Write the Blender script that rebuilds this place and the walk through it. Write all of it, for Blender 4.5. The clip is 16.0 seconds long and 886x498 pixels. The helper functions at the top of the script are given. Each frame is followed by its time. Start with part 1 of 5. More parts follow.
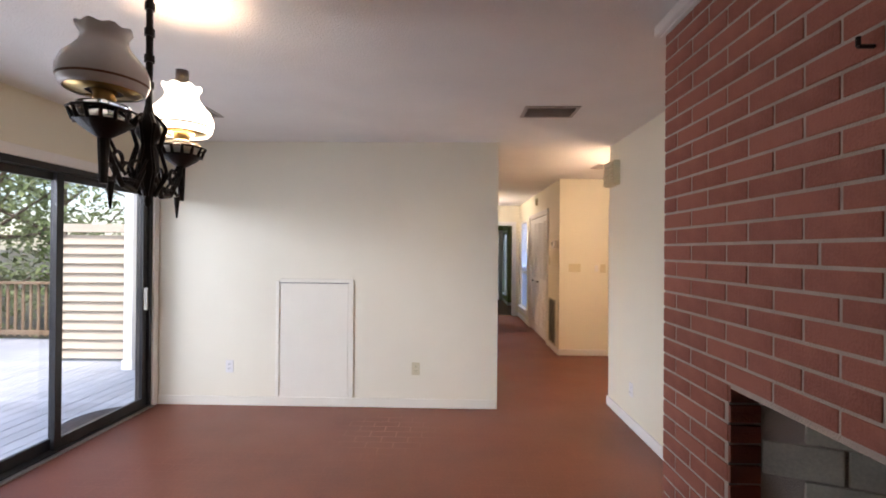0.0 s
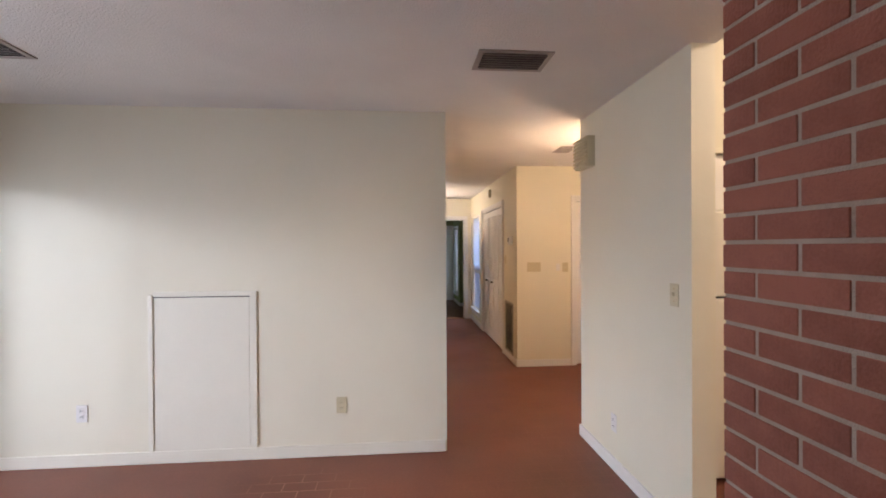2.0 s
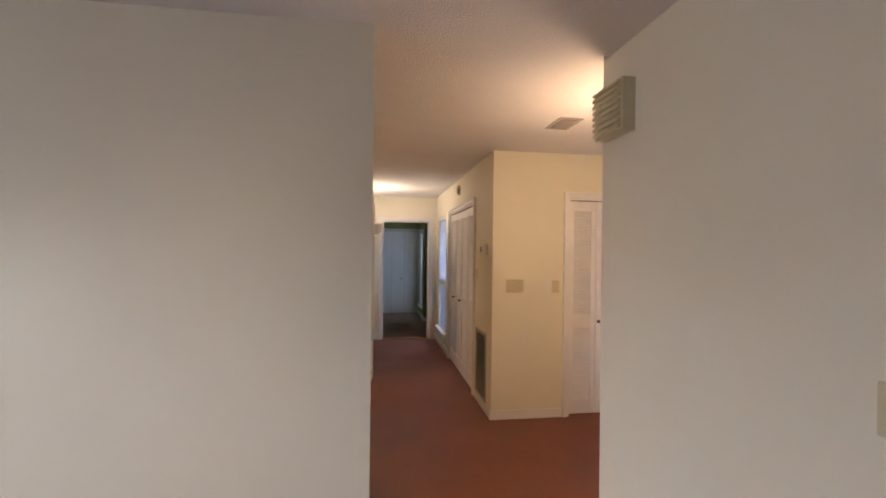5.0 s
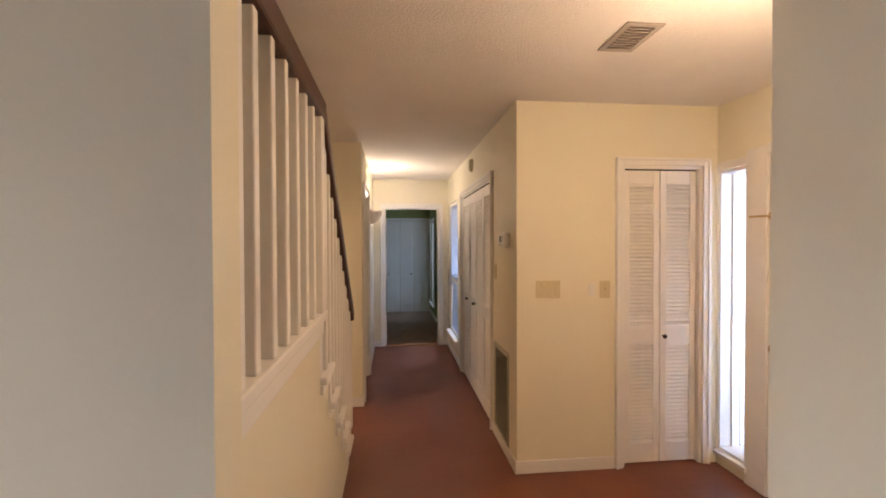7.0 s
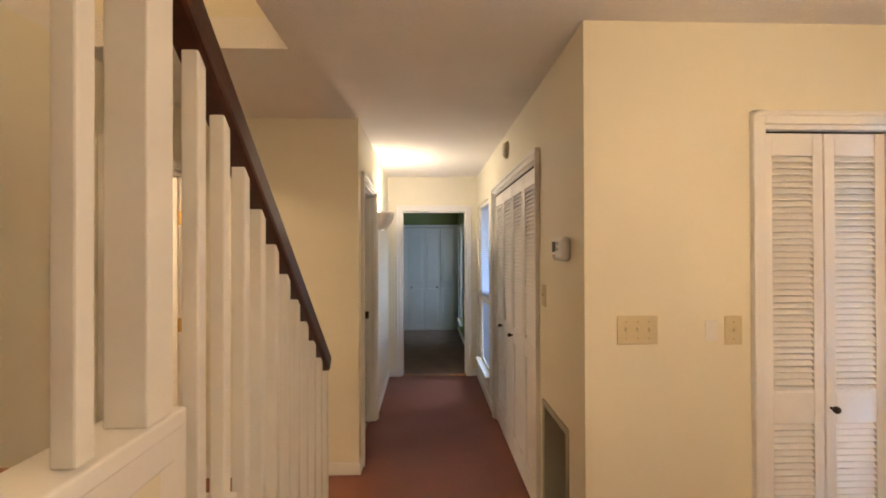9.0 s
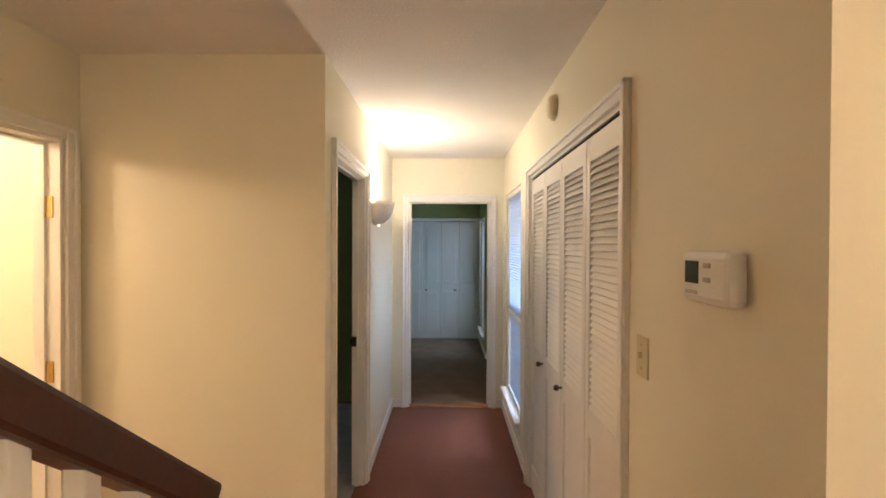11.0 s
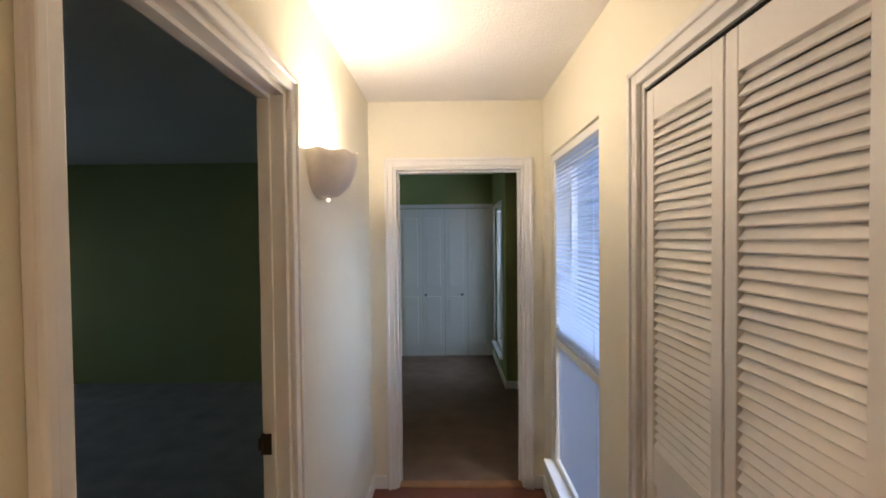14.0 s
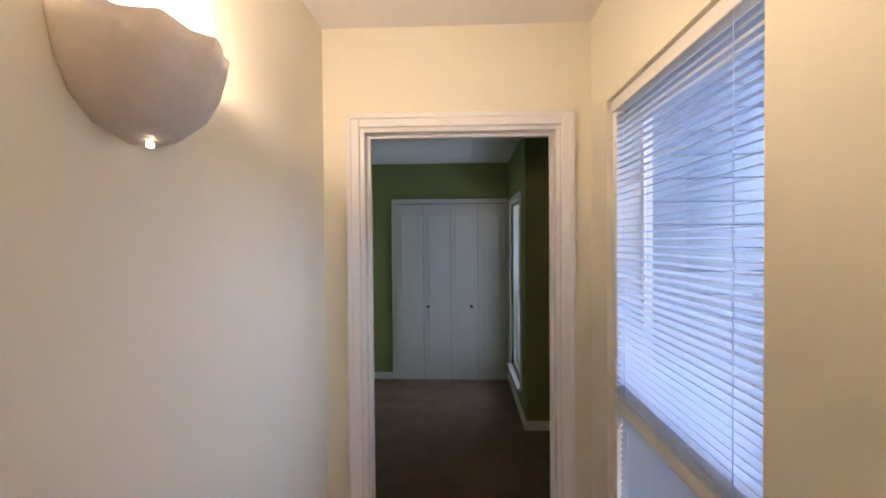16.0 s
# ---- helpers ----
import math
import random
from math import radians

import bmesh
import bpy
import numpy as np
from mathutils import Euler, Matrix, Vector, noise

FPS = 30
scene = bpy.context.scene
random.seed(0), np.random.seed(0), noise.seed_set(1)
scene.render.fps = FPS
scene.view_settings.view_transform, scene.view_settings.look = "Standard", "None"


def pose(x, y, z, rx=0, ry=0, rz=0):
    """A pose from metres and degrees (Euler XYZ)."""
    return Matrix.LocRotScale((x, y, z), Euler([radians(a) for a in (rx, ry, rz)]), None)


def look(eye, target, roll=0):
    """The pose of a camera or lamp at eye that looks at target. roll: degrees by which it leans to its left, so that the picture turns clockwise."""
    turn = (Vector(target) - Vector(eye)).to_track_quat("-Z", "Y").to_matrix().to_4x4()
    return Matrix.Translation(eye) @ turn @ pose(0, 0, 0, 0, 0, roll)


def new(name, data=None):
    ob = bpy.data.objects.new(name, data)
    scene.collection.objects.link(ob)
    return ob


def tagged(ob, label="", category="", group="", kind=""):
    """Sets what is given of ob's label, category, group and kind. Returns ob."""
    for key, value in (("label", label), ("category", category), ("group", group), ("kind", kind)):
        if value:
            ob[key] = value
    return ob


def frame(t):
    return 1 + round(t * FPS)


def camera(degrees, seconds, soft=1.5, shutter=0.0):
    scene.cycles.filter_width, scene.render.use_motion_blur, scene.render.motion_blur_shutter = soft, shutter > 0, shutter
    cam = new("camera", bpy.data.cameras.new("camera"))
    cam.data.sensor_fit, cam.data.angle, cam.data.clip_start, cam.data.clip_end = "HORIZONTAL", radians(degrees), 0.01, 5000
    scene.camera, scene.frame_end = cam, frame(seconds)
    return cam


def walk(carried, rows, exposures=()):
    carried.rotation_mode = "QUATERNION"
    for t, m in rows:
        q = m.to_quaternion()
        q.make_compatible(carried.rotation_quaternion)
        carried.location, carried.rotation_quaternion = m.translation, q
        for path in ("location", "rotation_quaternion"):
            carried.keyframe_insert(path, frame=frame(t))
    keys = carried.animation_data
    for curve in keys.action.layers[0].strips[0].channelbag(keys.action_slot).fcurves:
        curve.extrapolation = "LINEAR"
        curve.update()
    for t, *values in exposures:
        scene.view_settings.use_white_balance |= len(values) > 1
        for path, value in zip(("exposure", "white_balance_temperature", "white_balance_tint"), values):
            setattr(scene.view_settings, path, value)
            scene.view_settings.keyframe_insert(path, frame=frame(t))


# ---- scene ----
cam = camera(88.6, 16.0, soft=1.8)
PATH = [
    (0, (0.624, -0.182, 1.433), (0.583, 1.817, 1.44), 0.5),
    (0.5, (0.657, 0.021, 1.452), (0.651, 2.021, 1.446), 0.1),
    (1, (0.687, 0.237, 1.464), (0.728, 2.236, 1.444), -0.3),
    (1.5, (0.702, 0.492, 1.464), (0.799, 2.489, 1.443), -0.2),
    (2, (0.741, 0.721, 1.457), (0.912, 2.713, 1.449), -0.3),
    (2.5, (0.799, 0.955, 1.475), (1.021, 2.943, 1.483), -0.3),
    (3, (0.846, 1.184, 1.48), (1.103, 3.167, 1.505), -0.1),
    (3.5, (0.895, 1.444, 1.502), (1.18, 3.424, 1.539), 0.3),
    (4, (0.966, 1.668, 1.495), (1.258, 3.646, 1.543), 0.6),
    (4.2, (0.979, 1.749, 1.505), (1.279, 3.726, 1.546), 0.7),
    (6.5, (1.255, 2.969, 1.538), (1.501, 4.954, 1.51), -0.0),
    (7, (1.308, 3.241, 1.524), (1.524, 5.229, 1.493), -0.2),
    (7.5, (1.341, 3.518, 1.523), (1.536, 5.508, 1.5), -0.2),
    (8, (1.395, 3.781, 1.513), (1.555, 5.774, 1.505), -0.3),
    (8.5, (1.445, 4.054, 1.529), (1.556, 6.051, 1.53), -0.3),
    (9, (1.479, 4.354, 1.524), (1.553, 6.352, 1.535), -0.2),
    (9.2, (1.496, 4.455, 1.528), (1.552, 6.454, 1.539), -0.2),
    (11.5, (1.565, 5.763, 1.609), (1.521, 7.763, 1.584), 0.2),
    (12, (1.568, 6.036, 1.612), (1.5, 8.035, 1.586), -0.0),
    (12.5, (1.537, 6.31, 1.605), (1.472, 8.308, 1.576), -0.2),
    (13, (1.523, 6.555, 1.605), (1.467, 8.554, 1.576), -0.1),
    (13.5, (1.514, 6.798, 1.582), (1.479, 8.798, 1.551), -0.4),
    (14, (1.515, 7.073, 1.584), (1.487, 9.072, 1.538), -0.6),
    (14.5, (1.517, 7.342, 1.564), (1.488, 9.342, 1.514), -0.7),
    (15, (1.548, 7.606, 1.564), (1.515, 9.606, 1.515), -0.3),
    (15.5, (1.576, 7.851, 1.559), (1.524, 9.85, 1.518), -0.3),
    (16, (1.584, 8.064, 1.566), (1.499, 10.062, 1.532), -0.5),
]
walk(cam, [(t, look(eye, target, roll)) for t, eye, target, roll in PATH],
     exposures=[(0, 1.12, 6500, 18), (1.5, 1.06, 6500, 18), (2.5, 0.84, 6500, 18), (3.2, 0.74, 6500, 18), (4, 0.6, 6600, 19), (5.2, 0.65, 6800, 19), (6.5, 0.86, 7000, 19), (7.5, 0.85, 6750, 13), (9, 0.99, 6650, 10), (11.4, 1.24, 6600, 9), (12, 1.11, 6500, 9), (12.6, 0.97, 6500, 10), (13.5, 0.91, 6600, 12), (15, 0.95, 6550, 12), (16, 0.84, 7200, 19)])

# ---- body ----
# world, sun and lamps
XL, XR, XA, XF, XB = 1.015, 2.105, -2.09, 3.51, 1.535   # hall left, hall right, patio wall, entry wall, brick face
YE, YC, YS, YH = 3.95, 6.13, 7.49, 9.92               # room end wall, entry closet wall, stair wall, hall end wall
CEIL = 2.44
WARM = (1.0, 0.71, 0.47)

world = bpy.data.worlds.new("world")
scene.world = world
world.use_nodes = True
wn = world.node_tree.nodes
sky = wn.new("ShaderNodeTexSky")
sky.sky_type, sky.sun_disc = "NISHITA", False
sky.sun_elevation, sky.sun_rotation = radians(48), radians(200)
wn["Background"].inputs["Strength"].default_value = 0.15
world.node_tree.links.new(sky.outputs[0], wn["Background"].inputs["Color"])


def lamp(name, kind, energy, m, color=WARM, size=0.1, tall=0.0, spread=180):
    d = bpy.data.lights.new(name, kind)
    d.energy, d.color = energy, color
    if kind == "AREA":
        d.size, d.spread = size, radians(spread)
        if tall:
            d.shape, d.size_y = "RECTANGLE", tall
    elif kind == "SUN":
        d.angle = size
    else:
        d.shadow_soft_size = size
    ob = new(name, d)
    ob.matrix_world = m
    return ob



DAY = (0.77, 0.87, 1.0)
BLUE = (0.48, 0.66, 1.0)
lamp("sun", "SUN", 2.2, look((0, 0, 0), (-0.4, 0.6, -0.75)), (1.0, 0.95, 0.88), radians(15))
# added area lamps stand in for sky light at patio door, sidelight and windows
lamp("patio_sky", "AREA", 102, look((-9.6, -1.4, 3.43), (-1.0, 2.9, 1.6)), DAY, 4.8, tall=2.1, spread=100)
# added fill lamp beside the door, lifts the ceiling, brick and right wall
lamp("patio_door_fill", "AREA", 28, look((XA - 0.25, 0.95, 1.15), (0.0, 1.35, 1.5)), DAY, 1.7, tall=1.7)
lamp("entry_sky", "AREA", 75, look((4.35, 5.15, 1.0), (3.3, 6.1, 0.85)), BLUE, 1.0, tall=1.9)
lamp("hall_window_sky", "AREA", 58, look((3.7, 9.1, 2.75), (2.1, 9.25, 1.0)), BLUE, 1.2)
# added fill lamp above the side yard, brightens the wall and siding there
lamp("yard_fill", "AREA", 5, look((2.62, 8.6, 3.3), (2.78, 8.62, 0)), BLUE, 0.7)
lamp("bedroom_sky", "AREA", 12, look((2.7, 12.5, 1.12), (1.7, 12.5, 1.05)), BLUE, 0.9, tall=1.7)
lamp("side_window_sky", "AREA", 10, look((-4.8, 9.9, 1.5), (-3.8, 9.9, 1.3)), BLUE, 1.2)
# the place's own lamps
lamp("chandelier_bulb", "POINT", 22, pose(-0.45, 1.590, 1.90), WARM, 0.05)
lamp("entry_bulb", "POINT", 15.5, pose(2.52, 4.52, 1.93), (1.0, 0.73, 0.49), 0.10)
lamp("sconce_bulb", "POINT", 16.5, pose(1.015 + 0.085, 8.825, 1.92), (1.0, 0.83, 0.66), 0.03)
lamp("stairwell_bulb", "POINT", 15, pose(0.4, 5.2, 4.6), WARM, 0.12)
lamp("kitchen_bulb", "POINT", 40, pose(3.3, 1.7, 2.75), (1.0, 0.84, 0.66), 0.15)
lamp("cabinet_strip", "AREA", 6, look((4.0, 3.90, 1.395), (4.0, 3.90, 0.9)), (1.0, 0.84, 0.62), 0.5)
lamp("side_room_bulb", "POINT", 26, pose(-1.1, 6.7, 2.2), WARM, 0.12)


# materials
def material(name, color, rough=0.6, metal=0.0, vary=0.06, scale=6.0, fine=90.0, bump=0.05, warm=None, per_object=0.0, spec=0.5, coat=0.0):
    """Principled surface with broad mottling, fine grain and a little relief."""
    m = bpy.data.materials.new(name)
    m.use_nodes = True
    n, l = m.node_tree.nodes, m.node_tree.links
    b = n["Principled BSDF"]
    b.inputs["Roughness"].default_value, b.inputs["Metallic"].default_value = rough, metal
    b.inputs["Specular IOR Level"].default_value = spec
    b.inputs["Coat Weight"].default_value = coat
    co = n.new("ShaderNodeTexCoord")
    big, small = n.new("ShaderNodeTexNoise"), n.new("ShaderNodeTexNoise")
    big.inputs["Scale"].default_value, small.inputs["Scale"].default_value = scale, fine
    big.inputs["Detail"].default_value = 4
    for t in (big, small):
        l.new(co.outputs["Object"], t.inputs["Vector"])
    add = n.new("ShaderNodeMath")
    add.operation = "MULTIPLY_ADD"
    l.new(small.outputs[0], add.inputs[0])
    add.inputs[1].default_value = 0.5
    l.new(big.outputs[0], add.inputs[2])
    ramp = n.new("ShaderNodeMapRange")
    ramp.inputs[1].default_value, ramp.inputs[2].default_value = 0.45, 1.05
    l.new(add.outputs[0], ramp.inputs[0])
    if per_object:
        info, mul = n.new("ShaderNodeObjectInfo"), n.new("ShaderNodeMath")
        mul.operation = "MULTIPLY_ADD"
        l.new(info.outputs["Random"], mul.inputs[0])
        mul.inputs[1].default_value = per_object
        l.new(ramp.outputs[0], mul.inputs[2])
        fac = mul.outputs[0]
    else:
        fac = ramp.outputs[0]
    mix = n.new("ShaderNodeMix")
    mix.data_type = "RGBA"
    other = warm or color
    mix.inputs[6].default_value = (*[max(0, c * (1 - vary)) for c in color], 1)
    mix.inputs[7].default_value = (*[min(1, c * (1 + vary)) for c in other], 1)
    l.new(fac, mix.inputs[0])
    l.new(mix.outputs[2], b.inputs["Base Color"])
    if bump:
        bp = n.new("ShaderNodeBump")
        bp.inputs["Strength"].default_value, bp.inputs["Distance"].default_value = bump, 0.01
        l.new(small.outputs[0], bp.inputs["Height"])
        l.new(bp.outputs[0], b.inputs["Normal"])
    return m


def glowing(name, color, strength):
    m = bpy.data.materials.new(name)
    m.use_nodes = True
    b = m.node_tree.nodes["Principled BSDF"]
    b.inputs["Base Color"].default_value = (*color, 1)
    b.inputs["Emission Color"].default_value = (*color, 1)
    b.inputs["Emission Strength"].default_value = strength
    return m


def glass_material(name, color=(1, 1, 1), rough=0.0):
    m = bpy.data.materials.new(name)
    m.use_nodes = True
    b = m.node_tree.nodes["Principled BSDF"]
    b.inputs["Base Color"].default_value = (*color, 1)
    b.inputs["Roughness"].default_value = rough
    b.inputs["Transmission Weight"].default_value = 1.0
    b.inputs["IOR"].default_value = 1.45
    return m


WALL = material("wall_paint", (0.80, 0.755, 0.61), 0.65, vary=0.02, scale=2.5, fine=160, bump=0.04)
KITCHEN_WALL = material("kitchen_paint", (0.80, 0.74, 0.58), 0.65, vary=0.02, scale=2.5, fine=160, bump=0.04)
CEILING = material("ceiling_paint", (0.80, 0.77, 0.73), 0.9, vary=0.04, scale=3, fine=110, bump=0.5)
TRIM = material("trim_paint", (0.82, 0.80, 0.76), 0.4, vary=0.02, scale=5, fine=60, bump=0.02)
TRIM_CREAM = material("cream_trim_paint", (0.81, 0.775, 0.66), 0.5, vary=0.02, scale=5, fine=80, bump=0.03)
LOUVRE = material("louvre_paint", (0.82, 0.79, 0.74), 0.45, vary=0.03, scale=5, fine=60, bump=0.02, per_object=0.3)
GREEN = material("green_paint", (0.28, 0.315, 0.12), 0.7, vary=0.04, scale=3, fine=160, bump=0.04)
CARPET = material("carpet", (0.27, 0.185, 0.135), 0.95, vary=0.22, scale=5, fine=420, bump=0.6, spec=0.1)
CARPET_GREY = material("carpet_grey", (0.44, 0.40, 0.36), 0.95, vary=0.2, scale=5, fine=420, bump=0.6, spec=0.1)
BRICK = material("brick", (0.25, 0.085, 0.060), 0.85, vary=0.22, scale=9, fine=130, bump=0.35, warm=(0.31, 0.115, 0.08), per_object=0.5, spec=0.3)
MORTAR = material("mortar", (0.47, 0.39, 0.33), 0.95, vary=0.14, scale=14, fine=200, bump=0.5)
FIREBRICK = material("firebrick", (0.52, 0.49, 0.40), 0.9, vary=0.25, scale=6, fine=90, bump=0.3, per_object=0.4)
SOOT = material("soot", (0.009, 0.0085, 0.008), 0.95, vary=0.3, scale=5, fine=80, bump=0.3)
BLACK = material("black_aluminium", (0.012, 0.012, 0.014), 0.35, 0.0, vary=0.2, scale=8, fine=120, bump=0.02)
IRON = material("dark_iron", (0.016, 0.011, 0.008), 0.45, 0.6, vary=0.3, scale=30, fine=200, bump=0.25)
BRASS = material("brass", (0.55, 0.38, 0.14), 0.3, 1.0, vary=0.15, scale=20, fine=160, bump=0.03)
BRONZE = material("bronze", (0.06, 0.04, 0.025), 0.4, 0.7, vary=0.2, scale=30, fine=160, bump=0.03)
CHROME = material("brushed_metal", (0.45, 0.43, 0.40), 0.3, 1.0, vary=0.1, scale=20, fine=200, bump=0.03)
IVORY = material("ivory_plastic", (0.62, 0.55, 0.36), 0.4, vary=0.03, scale=20, fine=80, bump=0.0)
PLASTIC = material("white_plastic", (0.78, 0.76, 0.72), 0.4, vary=0.02, scale=20, fine=80, bump=0.0)
# near-black stands in for shade in slots, gaps and grilles; also kick plates
DARKSLOT = material("dark_slot", (0.02, 0.018, 0.015), 0.8, vary=0.2, bump=0)
SCREEN = material("lcd_screen", (0.03, 0.04, 0.025), 0.2, vary=0.1, bump=0)
VENT = material("vent_metal", (0.42, 0.37, 0.33), 0.5, 0.2, vary=0.06, scale=20, fine=120, bump=0.03)
# dark tone of the backing sheet stands in for shade inside the duct
VENTBACK = material("duct_shade", (0.13, 0.11, 0.10), 0.7, vary=0.1, bump=0)
GRILLE = material("grille_metal", (0.42, 0.38, 0.28), 0.6, vary=0.08, scale=10, fine=120, bump=0.03)
DARKWOOD = material("dark_stained_wood", (0.060, 0.020, 0.011), 0.35, vary=0.35, scale=7, fine=60, bump=0.06)
DOORWOOD = material("entry_door_wood", (0.085, 0.027, 0.012), 0.3, vary=0.35, scale=5, fine=70, bump=0.06, coat=0.2)
OAKSTRIP = material("oak_strip", (0.36, 0.17, 0.07), 0.45, vary=0.2, scale=12, fine=90, bump=0.05)
LANDING = material("landing_floor", (0.36, 0.13, 0.055), 0.5, vary=0.12, scale=4, fine=90, bump=0.04)
FRIDGE = material("fridge_enamel", (0.80, 0.75, 0.64), 0.35, vary=0.02, scale=6, fine=300, bump=0.03)
CABINET = material("cabinet_paint", (0.80, 0.77, 0.72), 0.4, vary=0.02, scale=6, fine=60, bump=0.02)
COUNTER = material("counter_laminate", (0.66, 0.52, 0.33), 0.3, vary=0.08, scale=30, fine=200, bump=0.0)
DECK = material("weathered_deck", (0.45, 0.48, 0.52), 0.85, vary=0.2, scale=3, fine=60, bump=0.15, per_object=0.5)
SIDING = material("pale_siding", (0.46, 0.39, 0.30), 0.7, vary=0.08, scale=4, fine=60, bump=0.08, per_object=0.4)
WHITE_OUT = material("exterior_white", (0.78, 0.78, 0.78), 0.6, vary=0.04, scale=4, fine=60, bump=0.03)
FENCEWOOD = material("fence_wood", (0.22, 0.15, 0.09), 0.85, vary=0.25, scale=8, fine=60, bump=0.15)
# pale siding's colour is darkened and blued to offset the added daylight lamps
COURT = material("outside_dim_blue", (0.22, 0.28, 0.38), 0.7, vary=0.06, scale=4, fine=60, bump=0.05)
CONCRETE = material("concrete", (0.42, 0.40, 0.36), 0.9, vary=0.12, scale=4, fine=120, bump=0.2)
SOIL = material("ground", (0.10, 0.09, 0.05), 0.95, vary=0.4, scale=1.5, fine=30, bump=0.4)
BARK = material("bark", (0.09, 0.065, 0.045), 0.95, vary=0.35, scale=10, fine=60, bump=0.5)
LEAF = material("leaves", (0.10, 0.15, 0.05), 0.5, vary=0.45, scale=2.5, fine=20, bump=0.0, warm=(0.19, 0.24, 0.09))
MAT = material("door_mat", (0.045, 0.045, 0.05), 0.95, vary=0.5, scale=30, fine=120, bump=0.5)
SHELL = material("plaster_shell", (0.78, 0.71, 0.64), 0.55, vary=0.08, scale=9, fine=90, bump=0.06)
# blue of the sky light is mixed into the white vinyl's colour
BLIND = material("blind_vinyl_sky_tint", (0.66, 0.74, 0.86), 0.45, vary=0.02, scale=10, fine=60, bump=0.0)


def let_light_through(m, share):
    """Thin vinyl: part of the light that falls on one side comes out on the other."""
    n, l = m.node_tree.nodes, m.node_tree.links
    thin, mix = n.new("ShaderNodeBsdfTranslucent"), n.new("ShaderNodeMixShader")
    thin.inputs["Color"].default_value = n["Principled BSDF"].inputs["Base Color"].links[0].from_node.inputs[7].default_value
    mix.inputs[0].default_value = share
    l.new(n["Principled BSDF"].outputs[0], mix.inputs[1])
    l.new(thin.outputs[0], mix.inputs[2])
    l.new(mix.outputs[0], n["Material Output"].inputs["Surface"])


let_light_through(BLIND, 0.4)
PANE = glass_material("pane")
CLEARGLASS = glass_material("lamp_glass", (1.0, 0.98, 0.95))
LITGLASS = glowing("lit_opal_glass", (1.0, 0.86, 0.66), 3.0)
OPAL = material("opal_glass", (0.86, 0.83, 0.79), 0.25, vary=0.03, scale=8, fine=60, bump=0.0)
OPAL_BAND = material("painted_band", (0.20, 0.10, 0.05), 0.4, vary=0.2, bump=0)


def floor_material():
    """Red-brown vinyl with a faint printed brick pattern, scuffed and softly glossy."""
    m = material("red_floor", (0.185, 0.057, 0.032), 0.42, vary=0.16, scale=1.6, fine=60, bump=0.05, warm=(0.205, 0.066, 0.037), spec=0.5)
    n, l = m.node_tree.nodes, m.node_tree.links
    b = n["Principled BSDF"]
    co, br = n.new("ShaderNodeTexCoord"), n.new("ShaderNodeTexBrick")
    br.inputs["Scale"].default_value = 1.0
    br.inputs["Brick Width"].default_value, br.inputs["Row Height"].default_value = 0.20, 0.10
    br.inputs["Mortar Size"].default_value = 0.004
    l.new(co.outputs["Object"], br.inputs["Vector"])
    mix = n.new("ShaderNodeMix")
    mix.data_type, mix.blend_type = "RGBA", "MIX"
    old = b.inputs["Base Color"].links[0].from_socket
    l.new(old, mix.inputs[6])
    mix.inputs[7].default_value = (0.34, 0.15, 0.10, 1)
    wear = n.new("ShaderNodeTexNoise")
    wear.inputs["Scale"].default_value = 1.3
    l.new(co.outputs["Object"], wear.inputs["Vector"])
    rng = n.new("ShaderNodeMapRange")
    rng.inputs[1].default_value, rng.inputs[2].default_value, rng.inputs[4].default_value = 0.45, 0.75, 0.25
    l.new(wear.outputs[0], rng.inputs[0])
    mul = n.new("ShaderNodeMath")
    mul.operation = "MULTIPLY"
    # one worn patch where the printed joints have gone pale
    away = n.new("ShaderNodeVectorMath")
    away.operation = "DISTANCE"
    l.new(co.outputs["Object"], away.inputs[0])
    away.inputs[1].default_value = (0.12, 3.38, 0.0)
    spot, worn = n.new("ShaderNodeMapRange"), n.new("ShaderNodeMath")
    spot.inputs[1].default_value, spot.inputs[2].default_value = 0.12, 0.42
    spot.inputs[3].default_value, spot.inputs[4].default_value = 1.9, 0.0
    l.new(away.outputs["Value"], spot.inputs[0])
    worn.operation = "MULTIPLY_ADD"
    l.new(wear.outputs[0], worn.inputs[0])
    l.new(spot.outputs[0], worn.inputs[1])
    l.new(rng.outputs[0], worn.inputs[2])
    l.new(br.outputs["Fac"], mul.inputs[0])
    l.new(worn.outputs[0], mul.inputs[1])
    mul.use_clamp = True
    l.new(mul.outputs[0], mix.inputs[0])
    l.new(mix.outputs[2], b.inputs["Base Color"])
    rr = n.new("ShaderNodeMapRange")
    rr.inputs[3].default_value, rr.inputs[4].default_value = 0.34, 0.55
    l.new(wear.outputs[0], rr.inputs[0])
    l.new(rr.outputs[0], b.inputs["Roughness"])
    return m


FLOOR = floor_material()


# mesh helpers
def box(bm, x0, y0, z0, x1, y1, z1, bevel=0.0, m=None):
    """An axis-aligned block between two corners, with optional rounded edges."""
    r = bmesh.ops.create_cube(bm, size=1.0)
    vs = r["verts"]
    bmesh.ops.scale(bm, vec=(abs(x1 - x0), abs(y1 - y0), abs(z1 - z0)), verts=vs)
    bmesh.ops.translate(bm, vec=((x0 + x1) / 2, (y0 + y1) / 2, (z0 + z1) / 2), verts=vs)
    if m is not None:
        bmesh.ops.transform(bm, matrix=m, verts=vs)
    if bevel:
        es = list({e for v in vs for e in v.link_edges})
        bmesh.ops.bevel(bm, geom=es, offset=bevel, segments=2, affect="EDGES", profile=0.5)
    return bm


